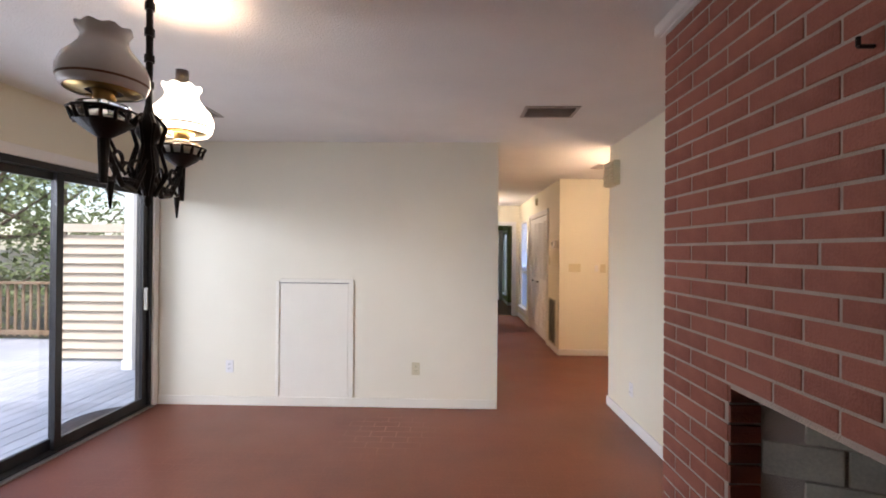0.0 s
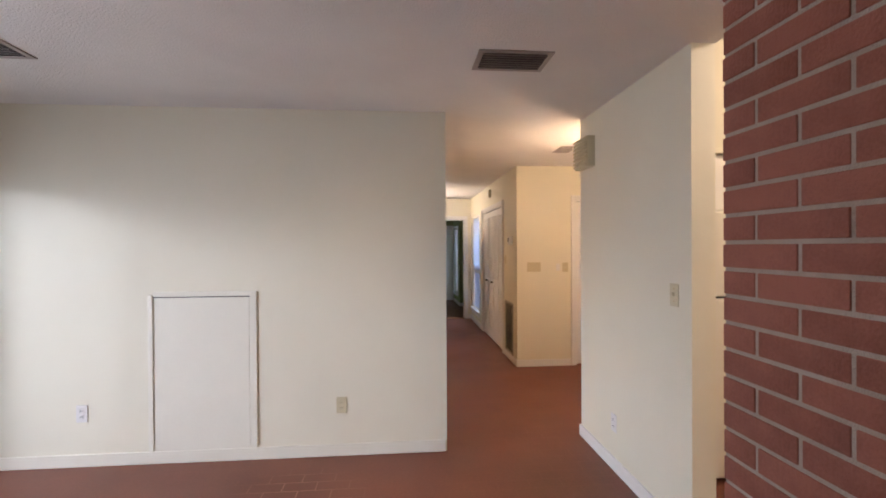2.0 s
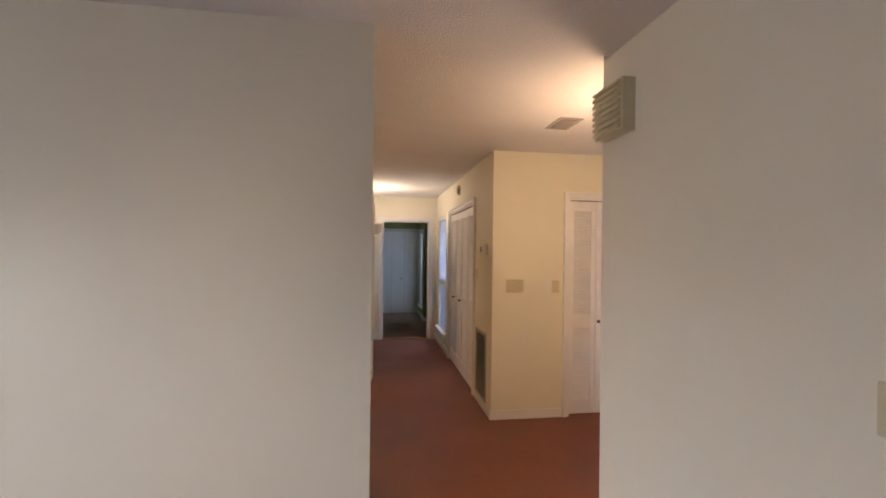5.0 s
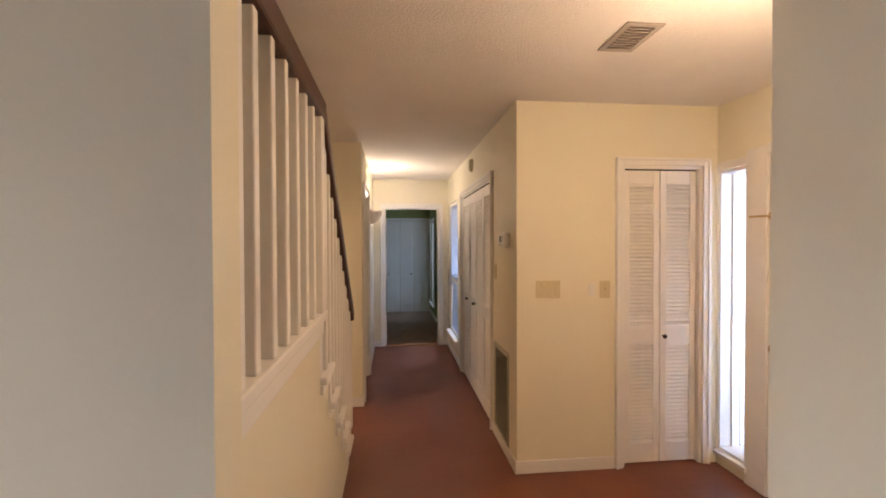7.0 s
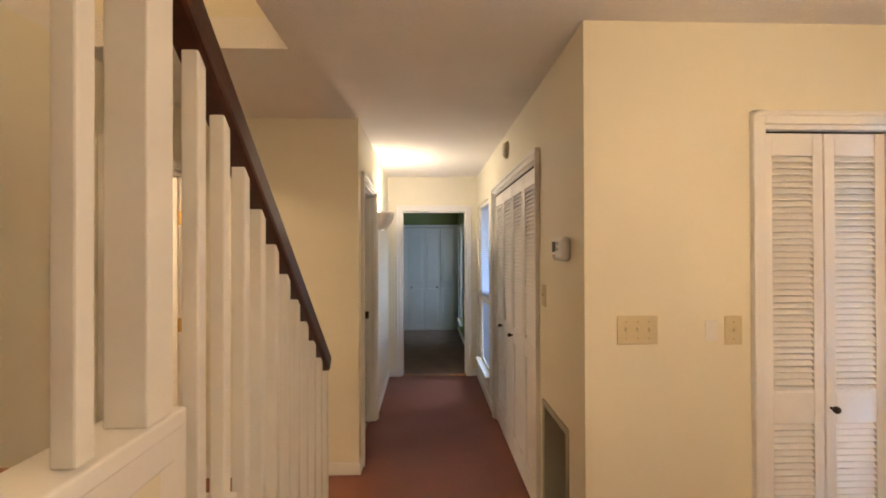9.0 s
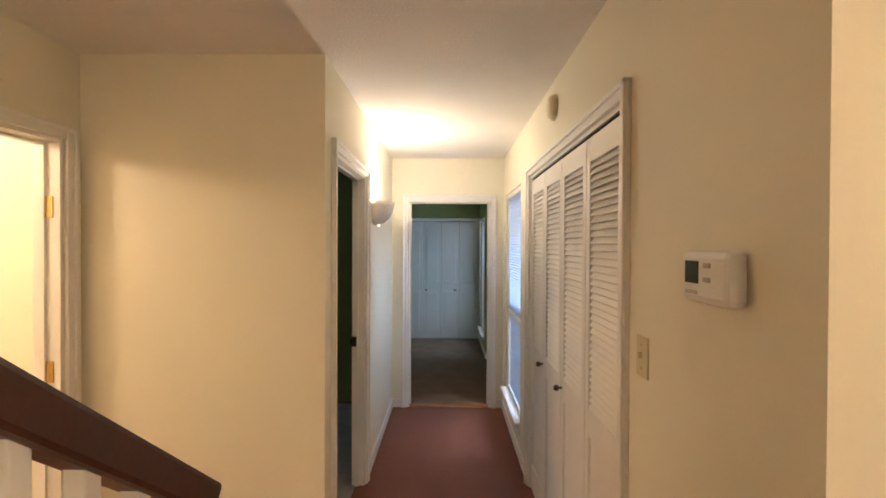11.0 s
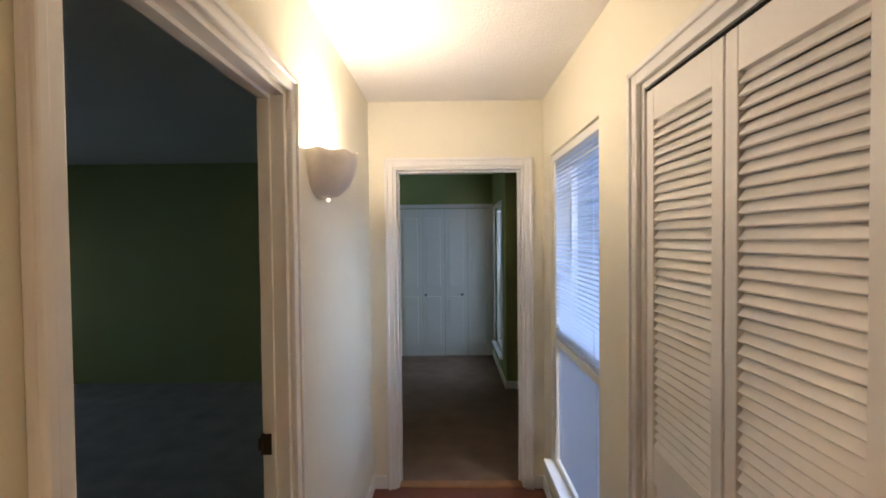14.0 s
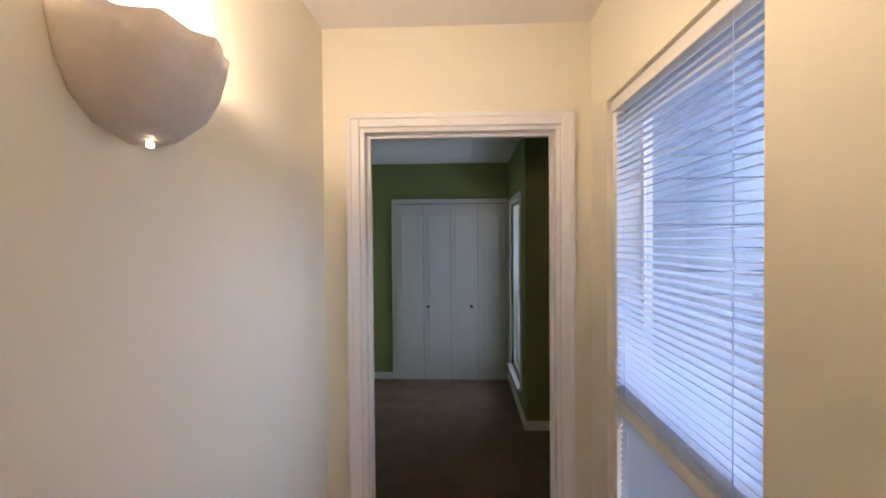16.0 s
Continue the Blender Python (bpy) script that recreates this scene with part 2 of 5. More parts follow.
def boxes(*blocks, bevel=0.0):
    bm = bmesh.new()
    for b in blocks:
        box(bm, *b, bevel=bevel)
    return bm


def rod(bm, a, b, r, r2=None, n=10):
    """A round bar between two points."""
    a, b = Vector(a), Vector(b)
    d = b - a
    res = bmesh.ops.create_cone(bm, cap_ends=True, segments=n, radius1=r, radius2=r if r2 is None else r2, depth=d.length)
    q = d.to_track_quat("Z", "Y").to_matrix().to_4x4()
    bmesh.ops.transform(bm, matrix=Matrix.Translation((a + b) / 2) @ q, verts=res["verts"])
    return bm


def lathe(bm, profile, n=28, m=None, span=2 * math.pi, wave=None):
    """Turns (radius, height) pairs about z. wave(angle, k) scales the radius of ring k."""
    rings = []
    full = span > 6.28
    steps = n if full else n + 1
    for k, (r, z) in enumerate(profile):
        ring = []
        for i in range(steps):
            a = span * i / n
            s = wave(a, k) if wave else (1.0, 0.0)
            ring.append(bm.verts.new((r * s[0] * math.cos(a), r * s[0] * math.sin(a), z + s[1])))
        rings.append(ring)
    fs = []
    for u, v in zip(rings, rings[1:]):
        for i in range(n):
            j = (i + 1) % steps
            fs.append(bm.faces.new((u[i], u[j], v[j], v[i])))
    for f in fs:
        f.smooth = True
    if m is not None:
        bmesh.ops.transform(bm, matrix=m, verts=[v for r in rings for v in r])
    return bm


def solid(bm, t):
    """Gives an open surface a thickness."""
    bmesh.ops.recalc_face_normals(bm, faces=bm.faces)
    bmesh.ops.solidify(bm, geom=list(bm.faces), thickness=t)
    return bm


def mesh_of(name, bm, mat):
    me = bpy.data.meshes.new(name)
    bmesh.ops.recalc_face_normals(bm, faces=bm.faces)
    bm.to_mesh(me)
    bm.free()
    me.materials.append(mat)
    return me


def part(name, bm, mat, parent=None, label="", at=None):
    """Links a bmesh, or a ready mesh, as one mesh object under a thing or a part."""
    me = bm if isinstance(bm, bpy.types.Mesh) else mesh_of(name, bm, mat)
    ob = new(name, me)
    ob.parent = parent
    if at is not None:
        ob.matrix_basis = at
    return tagged(ob, label)


def thing(name, label, category, m, group="", kind=""):
    ob = new(name)
    ob.empty_display_size = 0.05
    ob.matrix_basis = m
    return tagged(ob, label, category, group, kind)


def structure(name, bm, mat, label="", category="wall"):
    return tagged(part(name, bm, mat), label, category, "", "structure")


def wall_along_x(name, y0, y1, x0, x1, z1=CEIL, holes=(), mat=WALL, label="cream painted plasterboard wall", z0=0.0):
    """A wall that runs along x; holes are (x0, x1, z0, z1)."""
    bm, x = bmesh.new(), x0
    for a, b, c, d in sorted(holes):
        if a > x:
            box(bm, x, y0, z0, a, y1, z1)
        if c > z0:
            box(bm, a, y0, z0, b, y1, c)
        if d < z1:
            box(bm, a, y0, d, b, y1, z1)
        x = b
    if x1 > x:
        box(bm, x, y0, z0, x1, y1, z1)
    return structure(name, bm, mat, label)


def wall_along_y(name, x0, x1, y0, y1, z1=CEIL, holes=(), mat=WALL, label="cream painted plasterboard wall", z0=0.0):
    bm, y = bmesh.new(), y0
    for a, b, c, d in sorted(holes):
        if a > y:
            box(bm, x0, y, z0, x1, a, z1)
        if c > z0:
            box(bm, x0, a, z0, x1, b, c)
        if d < z1:
            box(bm, x0, a, d, x1, b, z1)
        y = b
    if y1 > y:
        box(bm, x0, y, z0, x1, y1, z1)
    return structure(name, bm, mat, label)


T, TL = 0.12, 0.085   # wall thickness, and that of the hall's left wall
# openings
SLIDER = (1.13, 3.88, 0.0, 2.0)
ENTRY = (4.76, 5.67, 0.0, 2.04)
SIDELIGHT = (5.86, 6.12, 0.10, 2.0)
ENTRY_CLOSET = (2.83, 3.40, 0.0, 2.03)
HALL_CLOSET = (6.885, 8.475, 0.0, 2.045)
HALL_WINDOW = (8.87, 9.72, 0.27, 2.06)
END_DOOR = (1.167, 1.983, 0.0, 2.033)
LEFT_DOOR = (7.645, 8.478, 0.0, 2.045)
PASSAGE_DOOR = (6.62, 7.40, 0.0, 2.04)
XW = -0.08   # wall on the far side of the stairs
ROOM_CEIL = 2.42
BED_WINDOW = (12.10, 12.90, 0.26, 1.95)

# walls
wall_along_y("wall_patio", XA - 0.15, XA, -3.2, YE, holes=[SLIDER])
wall_along_x("wall_end", YE, YE + T, XA - 0.15, XL + 0.025)
wall_along_x("wall_behind", -3.32, -3.2, XA - 0.15, XB + 0.7)
wall_along_y("wall_beside_hearth", XB + 0.02, XB + 0.14, -3.2, -0.15)
wall_along_y("wall_right", 2.10, 2.10 + T, 2.765, 4.12)
wall_along_x("wall_kitchen_north", 4.03, 4.12, 2.10 + T, 5.6, z1=3.4, mat=KITCHEN_WALL)
wall_along_x("wall_kitchen_south", -1.12, -1.0, XB + 0.7, 5.6, z1=3.4, mat=KITCHEN_WALL)
wall_along_y("wall_kitchen_east", 5.6, 5.72, -1.12, 4.12, z1=3.4, mat=KITCHEN_WALL)
wall_along_y("wall_kitchen_header", 2.10 + T, 2.10 + 2 * T, -1.12, 4.03, z0=CEIL + 0.14, z1=3.4, mat=KITCHEN_WALL)
wall_along_y("wall_kitchen_west", XB + 0.60, XB + 0.70, -1.12, -0.15)
wall_along_y("wall_entry", XF, XF + 0.14, 4.12, YC + T, holes=[ENTRY, SIDELIGHT])
wall_along_x("wall_entry_closet", YC, YC + T, XR, XF, holes=[ENTRY_CLOSET])
wall_along_y("wall_hall_right", XR, XR + T, YC + T, YH, holes=[HALL_CLOSET, HALL_WINDOW])
wall_along_x("wall_hall_end", YH, YH + T, XL - T, XR + T, holes=[END_DOOR])
wall_along_y("wall_hall_left", XL - TL, XL, YS + T, YH, holes=[LEFT_DOOR])
wall_along_x("wall_stair", YS, YS + T, -2.1, XL)
wall_along_y("wall_passage", XW - T, XW, YE + T, YS, holes=[PASSAGE_DOOR])
# closet backs
structure("wall_hall_closet_back", boxes((XR + 0.72, 6.80, 0, XR + 0.80, 8.6, CEIL), (XR + T, 6.80, 0, XR + 0.72, 6.86, CEIL), (XR + T, 8.54, 0, XR + 0.72, 8.6, CEIL)), WALL, "plain closet lining")
structure("wall_entry_closet_back", boxes((XR + T, 6.72, 0, XF + 0.14, 6.79, CEIL), (XF, YC + T, 0, XF + 0.14, 6.72, CEIL)), WALL, "plain closet lining")
# room behind the passage door
structure("wall_lit_room", boxes((-2.2, 5.6, 0, -2.1, YS + T, CEIL), (-2.1, 5.6, 0, XW - T, 5.7, CEIL)), WALL, "plain cream wall")
# dark room on the left
structure("wall_dark_room", boxes((-4.2, 12.05, 0, 0.42, 12.17, CEIL), (-4.2, YS + T, 0, XL - TL - 0.004, YS + T + 0.004, CEIL),
          (0.30, YH + T, 0, 0.42, 12.05, CEIL), (XL - TL - 0.004, YS + T, 0, XL - TL, LEFT_DOOR[0] - 0.002, CEIL), (XL - TL - 0.004, LEFT_DOOR[1] + 0.002, 0, XL - TL, YH, CEIL)), GREEN, "dull green painted wall")
wall_along_y("wall_dark_room_west", -4.2, -4.08, YS + T, 12.05, holes=[(9.3, 10.5, 0.9, 2.0)], mat=GREEN, label="dull green painted wall")
# bedroom at the end of the hall
wall_along_x("wall_bedroom_end", 13.18, 13.30, 0.42, 2.25, mat=GREEN, label="olive green painted wall")
wall_along_y("wall_bedroom_window", 2.10, 2.24, 11.80, 13.18, holes=[BED_WINDOW], mat=GREEN, label="olive green painted wall with a window")
wall_along_x("wall_bedroom_return", 11.80, 11.92, 2.24, 4.2, mat=GREEN, label="olive green painted wall")
structure("wall_bedroom_rest", boxes((0.38, 12.17, 0, 0.42, 13.18, CEIL), (4.2, YH, 0, 4.3, 11.92, CEIL), 
          (0.42, YH + T, 0, 0.424, 12.17, CEIL), (0.424, YH + T, 0, END_DOOR[0] - 0.07, YH + T + 0.004, CEIL), (END_DOOR[1] + 0.07, YH + T, 0, 4.2, YH + T + 0.004, CEIL)), GREEN, "olive green painted wall")

wall_along_x("wall_courtyard", YH, YH + T, XR + T, 4.3, mat=COURT, label="outside wall, coloured dark blue to offset the added daylight lamps")

# added backdrop wall, gives the sidelight's glass a flat grey-blue view
wall_along_y("wall_sidelight_backdrop", 4.75, 4.87, 6.3, 8.4, z0=-0.45, mat=COURT, label="added grey-blue wall that fills the view through the sidelight")

# floors and ceilings
structure("floor", boxes((XA - 0.15, -3.32, -0.12, 5.72, 4.12, 0.0), (-2.2, 4.12, -0.12, XF + 0.14, YS + T, 0.0), (XL - T / 2, YS + T, -0.12, XR + 0.8, YH + 0.02, 0.0)), FLOOR, "red-brown brick-pattern vinyl floor", "floor")
structure("floor_bedroom", boxes((0.38, YH + 0.06, -0.12, 4.3, 13.3, 0.008)), CARPET, "dark brown short-pile carpet", "floor")
structure("floor_dark_room", boxes((-4.2, YS + T, -0.12, XL - T / 2, YH + 0.06, 0.008), (-4.2, YH + 0.06, -0.12, 0.38, 12.17, 0.008)), CARPET_GREY, "grey short-pile carpet", "floor")
HOLE = (XW, 0.86, YE + T, 6.42)
structure("ceiling", boxes((-2.2, YE + T, CEIL, HOLE[0], 6.42, CEIL + 0.14), (HOLE[1], YE + T, CEIL, 2.10, 6.9, CEIL + 0.14), (2.10, 4.12, CEIL, XF + 0.14, 6.9, CEIL + 0.14),           (-2.2, 6.42, CEIL, HOLE[1], YS + T, CEIL + 0.14), (HOLE[1], 6.9, CEIL, 3.0, YS + T, CEIL + 0.14), (-4.2, YS + T, CEIL, 3.0, YH + T, CEIL + 0.14)), CEILING, "off-white textured ceiling", "ceiling")
structure("ceiling_room", boxes((XA - 0.15, -3.32, ROOM_CEIL, 2.10 + T, YE + T, CEIL + 0.14), (2.10, YE + T, ROOM_CEIL, 2.10 + T, 4.12, CEIL + 0.14)), CEILING, "off-white textured ceiling", "ceiling")
structure("ceiling_bedroom", boxes((-4.2, YH + T, CEIL, 4.3, 13.3, CEIL + 0.14)), CEILING, "off-white textured ceiling", "ceiling")
structure("ceiling_kitchen", boxes((2.10 + T, -1.12, 3.4, 5.72, 4.12, 3.52)), CEILING, "off-white high ceiling", "ceiling")
structure("wall_stairwell_upper", boxes((HOLE[0] - 0.1, HOLE[2] - 0.1, CEIL + 0.14, HOLE[0], 6.52, 5.0), (HOLE[1], HOLE[2] - 0.1, CEIL + 0.14, HOLE[1] + 0.1, 6.52, 5.0),
          (HOLE[0], HOLE[2] - 0.1, CEIL + 0.14, HOLE[1], HOLE[2], 5.0), (HOLE[0], 6.42, CEIL + 0.14, HOLE[1], 6.52, 5.0)), WALL, "cream stairwell wall")
structure("ceiling_stairwell", boxes((HOLE[0] - 0.1, HOLE[2] - 0.1, 5.0, HOLE[1] + 0.1, 6.52, 5.1)), CEILING, "off-white stairwell ceiling", "ceiling")
# trim
def base_run(blocks, name="baseboard", mat=TRIM):
    bm = bmesh.new()
    for b in blocks:
        box(bm, *b, bevel=0.004)
    return structure(name, bm, mat, "white painted baseboard", "baseboard")


BH, BT = 0.085, 0.014


def bx_(x, y0, y1, side):
    """Baseboard along y on the face x; side is the way it sticks out."""
    return (min(x, x + side * BT), y0, 0.001, max(x, x + side * BT), y1, BH)


def by_(y, x0, x1, side):
    return (x0, min(y, y + side * BT), 0.001, x1, max(y, y + side * BT), BH)


base_run([by_(YE, XA, XL + BT, -1)], mat=TRIM_CREAM)
base_run([bx_(2.10, 2.765, 4.12 + BT, -1), by_(4.12, 2.10, 3.5, 1), by_(2.765, 2.10 - BT, 2.10 + T, -1)])
base_run([by_(YC, XR - BT, ENTRY_CLOSET[0] - 0.06, -1)])
base_run([bx_(XR, YC, HALL_CLOSET[0] - 0.06, -1), bx_(XR, HALL_CLOSET[1] + 0.06, YH, -1)])
base_run([bx_(XL, YS + T - 0.12, LEFT_DOOR[0] - 0.06, 1), bx_(XL, LEFT_DOOR[1] + 0.06, YH, 1)])
base_run([by_(YH, XL, END_DOOR[0] - 0.06, -1), by_(YH, END_DOOR[1] + 0.06, XR, -1)])
base_run([by_(YS, XW, XL + BT, -1)])
base_run([by_(13.18, 0.42, 0.80, -1), by_(11.80, 2.10, 4.2, -1), bx_(2.10, 11.80 - BT, 13.18, -1)])
base_run([bx_(XA, -3.2, SLIDER[0] - 0.06, 1)])


def casing(bm, w, h, front, width=0.052, thick=0.018):
    """A moulded door surround in local space: opening from 0 to w, front at y = front, towards -y."""
    for x0, x1 in ((-width, 0.0), (w, w + width)):
        box(bm, x0, front - thick, 0, x1, front, h + width, bevel=0.004)
        o = x0 if x0 < 0 else x1 - 0.02
        box(bm, o, front - thick - 0.009, 0, o + 0.02, front - thick + 0.002, h + width, bevel=0.004)
    box(bm, 0, front - thick, h, w, front, h + width, bevel=0.004)
    box(bm, -width, front - thick - 0.009, h + width - 0.02, w + width, front - thick + 0.002, h + width, bevel=0.004)


def door_frame(name, w, h, depth, m, sides=(True, False), stop=True, label="white painted door surround", mat=TRIM):
    """Jambs, head and surround of an opening; local x runs along it, local -y faces the viewer."""
    ob = thing(name, label, "door frame", m, kind="structure")
    part("jamb", boxes((0, 0, 0, 0.018, depth, h), bevel=0.002), mat, ob)
    part("jamb", boxes((w - 0.018, 0, 0, w, depth, h), bevel=0.002), mat, ob)
    part("head", boxes((0.018, 0, h - 0.018, w - 0.018, depth, h), bevel=0.002), mat, ob)
    if stop:
        part("stop", boxes((0.018, depth * 0.5, 0, 0.03, depth * 0.5 + 0.035, h - 0.03), (w - 0.03, depth * 0.5, 0, w - 0.018, depth * 0.5 + 0.035, h - 0.03),
             (0.018, depth * 0.5, h - 0.03, w - 0.018, depth * 0.5 + 0.035, h - 0.018)), mat, ob)
    if sides[0]:
        bm = bmesh.new()
        casing(bm, w, h, 0.0)
        part("casing", bm, mat, ob)
    if sides[1]:
        bm = bmesh.new()
        casing(bm, w, h, -depth)
        bmesh.ops.rotate(bm, cent=(0, 0, 0), matrix=Matrix.Rotation(math.pi, 3, "Z"), verts=bm.verts)
        bmesh.ops.translate(bm, vec=(w, 0, 0), verts=bm.verts)
        part("casing", bm, mat, ob)
    return ob


def at_left(y, z=0.0):
    """On the hall's left wall, facing +x; local x runs towards +y."""
    return pose(XL, y, z, 0, 0, 90)


def at_right(y, z=0.0, x=XR):
    """On a wall that faces -x; local x runs towards -y."""
    return pose(x, y, z, 0, 0, -90)


end_frame = door_frame("door_frame_end", END_DOOR[1] - END_DOOR[0], END_DOOR[3], T, pose(END_DOOR[0], YH, 0), (True, True))
for z in (0.25, 1.73):
    hinge = boxes((END_DOOR[1] - END_DOOR[0] - 0.021, 0.075, z - 0.045, END_DOOR[1] - END_DOOR[0] - 0.018, 0.115, z + 0.045))
    rod(hinge, (END_DOOR[1] - END_DOOR[0] - 0.022, 0.118, z - 0.047), (END_DOOR[1] - END_DOOR[0] - 0.022, 0.118, z + 0.047), 0.006)
    part("hinge", hinge, BRONZE, end_frame, "dark bronze hinge leaf")
structure("trim_threshold", boxes((END_DOOR[0] + 0.018, YH - 0.005, 0.0, END_DOOR[1] - 0.018, YH + 0.065, 0.014), bevel=0.004), OAKSTRIP, "orange-brown oak threshold strip", "threshold")
left_frame = door_frame("door_frame_left", LEFT_DOOR[1] - LEFT_DOOR[0], LEFT_DOOR[3], TL, at_left(LEFT_DOOR[0]), (True, False))
W_ = LEFT_DOOR[1] - LEFT_DOOR[0]
part("strike_plate", boxes((W_ - 0.0335, 0.052, 0.925, W_ - 0.0175, 0.084, 0.99), (W_ - 0.036, 0.078, 0.94, W_ - 0.019, 0.092, 0.975), bevel=0.001), BRONZE, left_frame, "dark bronze strike plate")
entry_closet_frame = door_frame("door_frame_entry_closet", ENTRY_CLOSET[1] - ENTRY_CLOSET[0], ENTRY_CLOSET[3], T, pose(ENTRY_CLOSET[0], YC, 0), stop=False)
hall_closet_frame = door_frame("door_frame_hall_closet", HALL_CLOSET[1] - HALL_CLOSET[0], HALL_CLOSET[3], T, at_right(HALL_CLOSET[1]), stop=False)
passage_frame = door_frame("door_frame_passage", PASSAGE_DOOR[1] - PASSAGE_DOOR[0], PASSAGE_DOOR[3], T, pose(XW, PASSAGE_DOOR[0], 0, 0, 0, 90))


# louvred folding doors
def louvred_leaf(name, w, h, sections, m, parent, plain=None, tilt=34):
    """One leaf of a folding door; sections are the louvred fields (z0, z1), plain a flat field."""
    leaf = part(name, leaf_frame(w, h, sections, plain), LOUVRE, parent, at=m)
    st, pitch = 0.045, 0.0262
    slat = bmesh.new()
    box(slat, st - 0.004, -0.0040, -0.0160, w - st + 0.004, 0.0040, 0.0160, bevel=0.0025)
    bmesh.ops.rotate(slat, cent=(0, 0, 0), matrix=Matrix.Rotation(radians(-tilt), 3, "X"), verts=slat.verts)
    me = mesh_of("slat", slat, LOUVRE)
    for z0, z1 in sections:
        n = int((z1 - z0) / pitch)
        for i in range(n):
            part("slat", me, LOUVRE, leaf, at=pose(0, 0.014, z0 + (i + 0.5) * (z1 - z0) / n))
    return leaf


def leaf_frame(w, h, sections, plain):
    st, bm, d = 0.045, bmesh.new(), 0.028
    box(bm, 0.002, 0, 0, st, d, h, bevel=0.003)
    box(bm, w - st, 0, 0, w - 0.002, d, h, bevel=0.003)
    z = 0.0
    fields = sorted(list(sections) + ([plain] if plain else []))
    for z0, z1 in fields:
        box(bm, st, 0.001, z, w - st, d - 0.001, z0, bevel=0.002)
        z = z1
    box(bm, st, 0.001, z, w - st, d - 0.001, h, bevel=0.002)
    if plain:
        box(bm, st, 0.010, plain[0], w - st, 0.018, plain[1])
    return bm


def folding_doors(name, label, w, h, leaves, sections, m, knobs, plain=None, setback=0.03, tilt=34):
    ob = thing(name, label, "closet door", m)
    lw = (w - 0.04) / leaves
    for i in range(leaves):
        leaf = louvred_leaf("leaf", lw - 0.003, h, sections, pose(0.02 + i * lw, setback, 0.012), ob, plain, tilt)
        if i in knobs:
            k = bmesh.new()
            x = 0.022 if knobs[i] < 0 else lw - 0.025
            rod(k, (x, 0, knob_z(sections)), (x, -0.018, knob_z(sections)), 0.006)
            bmesh.ops.create_uvsphere(k, u_segments=12, v_segments=8, radius=0.015, matrix=pose(x, -0.026, knob_z(sections)))
            part("knob", k, BRONZE, leaf, "small dark round knob")
    part("track", boxes((0.02, setback - 0.004, h + 0.016, w - 0.02, setback + 0.03, h + 0.0175)), DARKSLOT, ob, "strip coloured dark for the shade in the track slot above the leaves")
    return ob


def knob_z(sections):
    return sections[0][0] - 0.05 if len(sections) == 1 else (sections[0][1] + sections[1][0]) / 2


folding_doors("louvred_closet_door", "white louvred bifold closet door beside the entry", ENTRY_CLOSET[1] - ENTRY_CLOSET[0], 1.992, 2,
              [(0.13, 0.80), (0.93, 1.90)], pose(ENTRY_CLOSET[0], YC, 0), {1: -1}, tilt=43)
folding_doors("louvred_closet_door", "cream louvred double bifold closet door along the hallway", HALL_CLOSET[1] - HALL_CLOSET[0], 2.004, 4,
              [(0.95, 1.91)], at_right(HALL_CLOSET[1]), {0: 1, 2: -1}, plain=(0.16, 0.84), setback=0.006)


def bedroom_closet():
    ob = thing("panelled_closet_door", "white panelled bifold closet door on a green wall", "closet door", pose(0.84, 13.18, 0.01))
    lw = 0.305
    for i in range(4):
        bm = boxes((i * lw + 0.002, -0.034, 0, (i + 1) * lw - 0.002, -0.008, 1.97), bevel=0.003)
        leaf = part("leaf", bm, TRIM, ob)
        for z0, z1 in ((0.15, 0.80), (0.93, 1.85)):
            part("raised_panel", boxes((i * lw + 0.055, -0.042, z0, (i + 1) * lw - 0.055, -0.033, z1), bevel=0.006), TRIM, leaf)
        if i in (1, 2):
            k = bmesh.new()
            x = (i + 0.5) * lw + (0.08 if i == 2 else -0.10)
            bmesh.ops.create_uvsphere(k, u_segments=10, v_segments=8, radius=0.016, matrix=pose(x, -0.058, 0.825))
            rod(k, (x, -0.034, 0.825), (x, -0.05, 0.825), 0.006)
            part("knob", k, BRONZE, leaf, "small dark round knob")
    bm = bmesh.new()
    casing(bm, 4 * lw, 1.98, 0.0)
    part("casing", bm, TRIM, ob)


bedroom_closet()


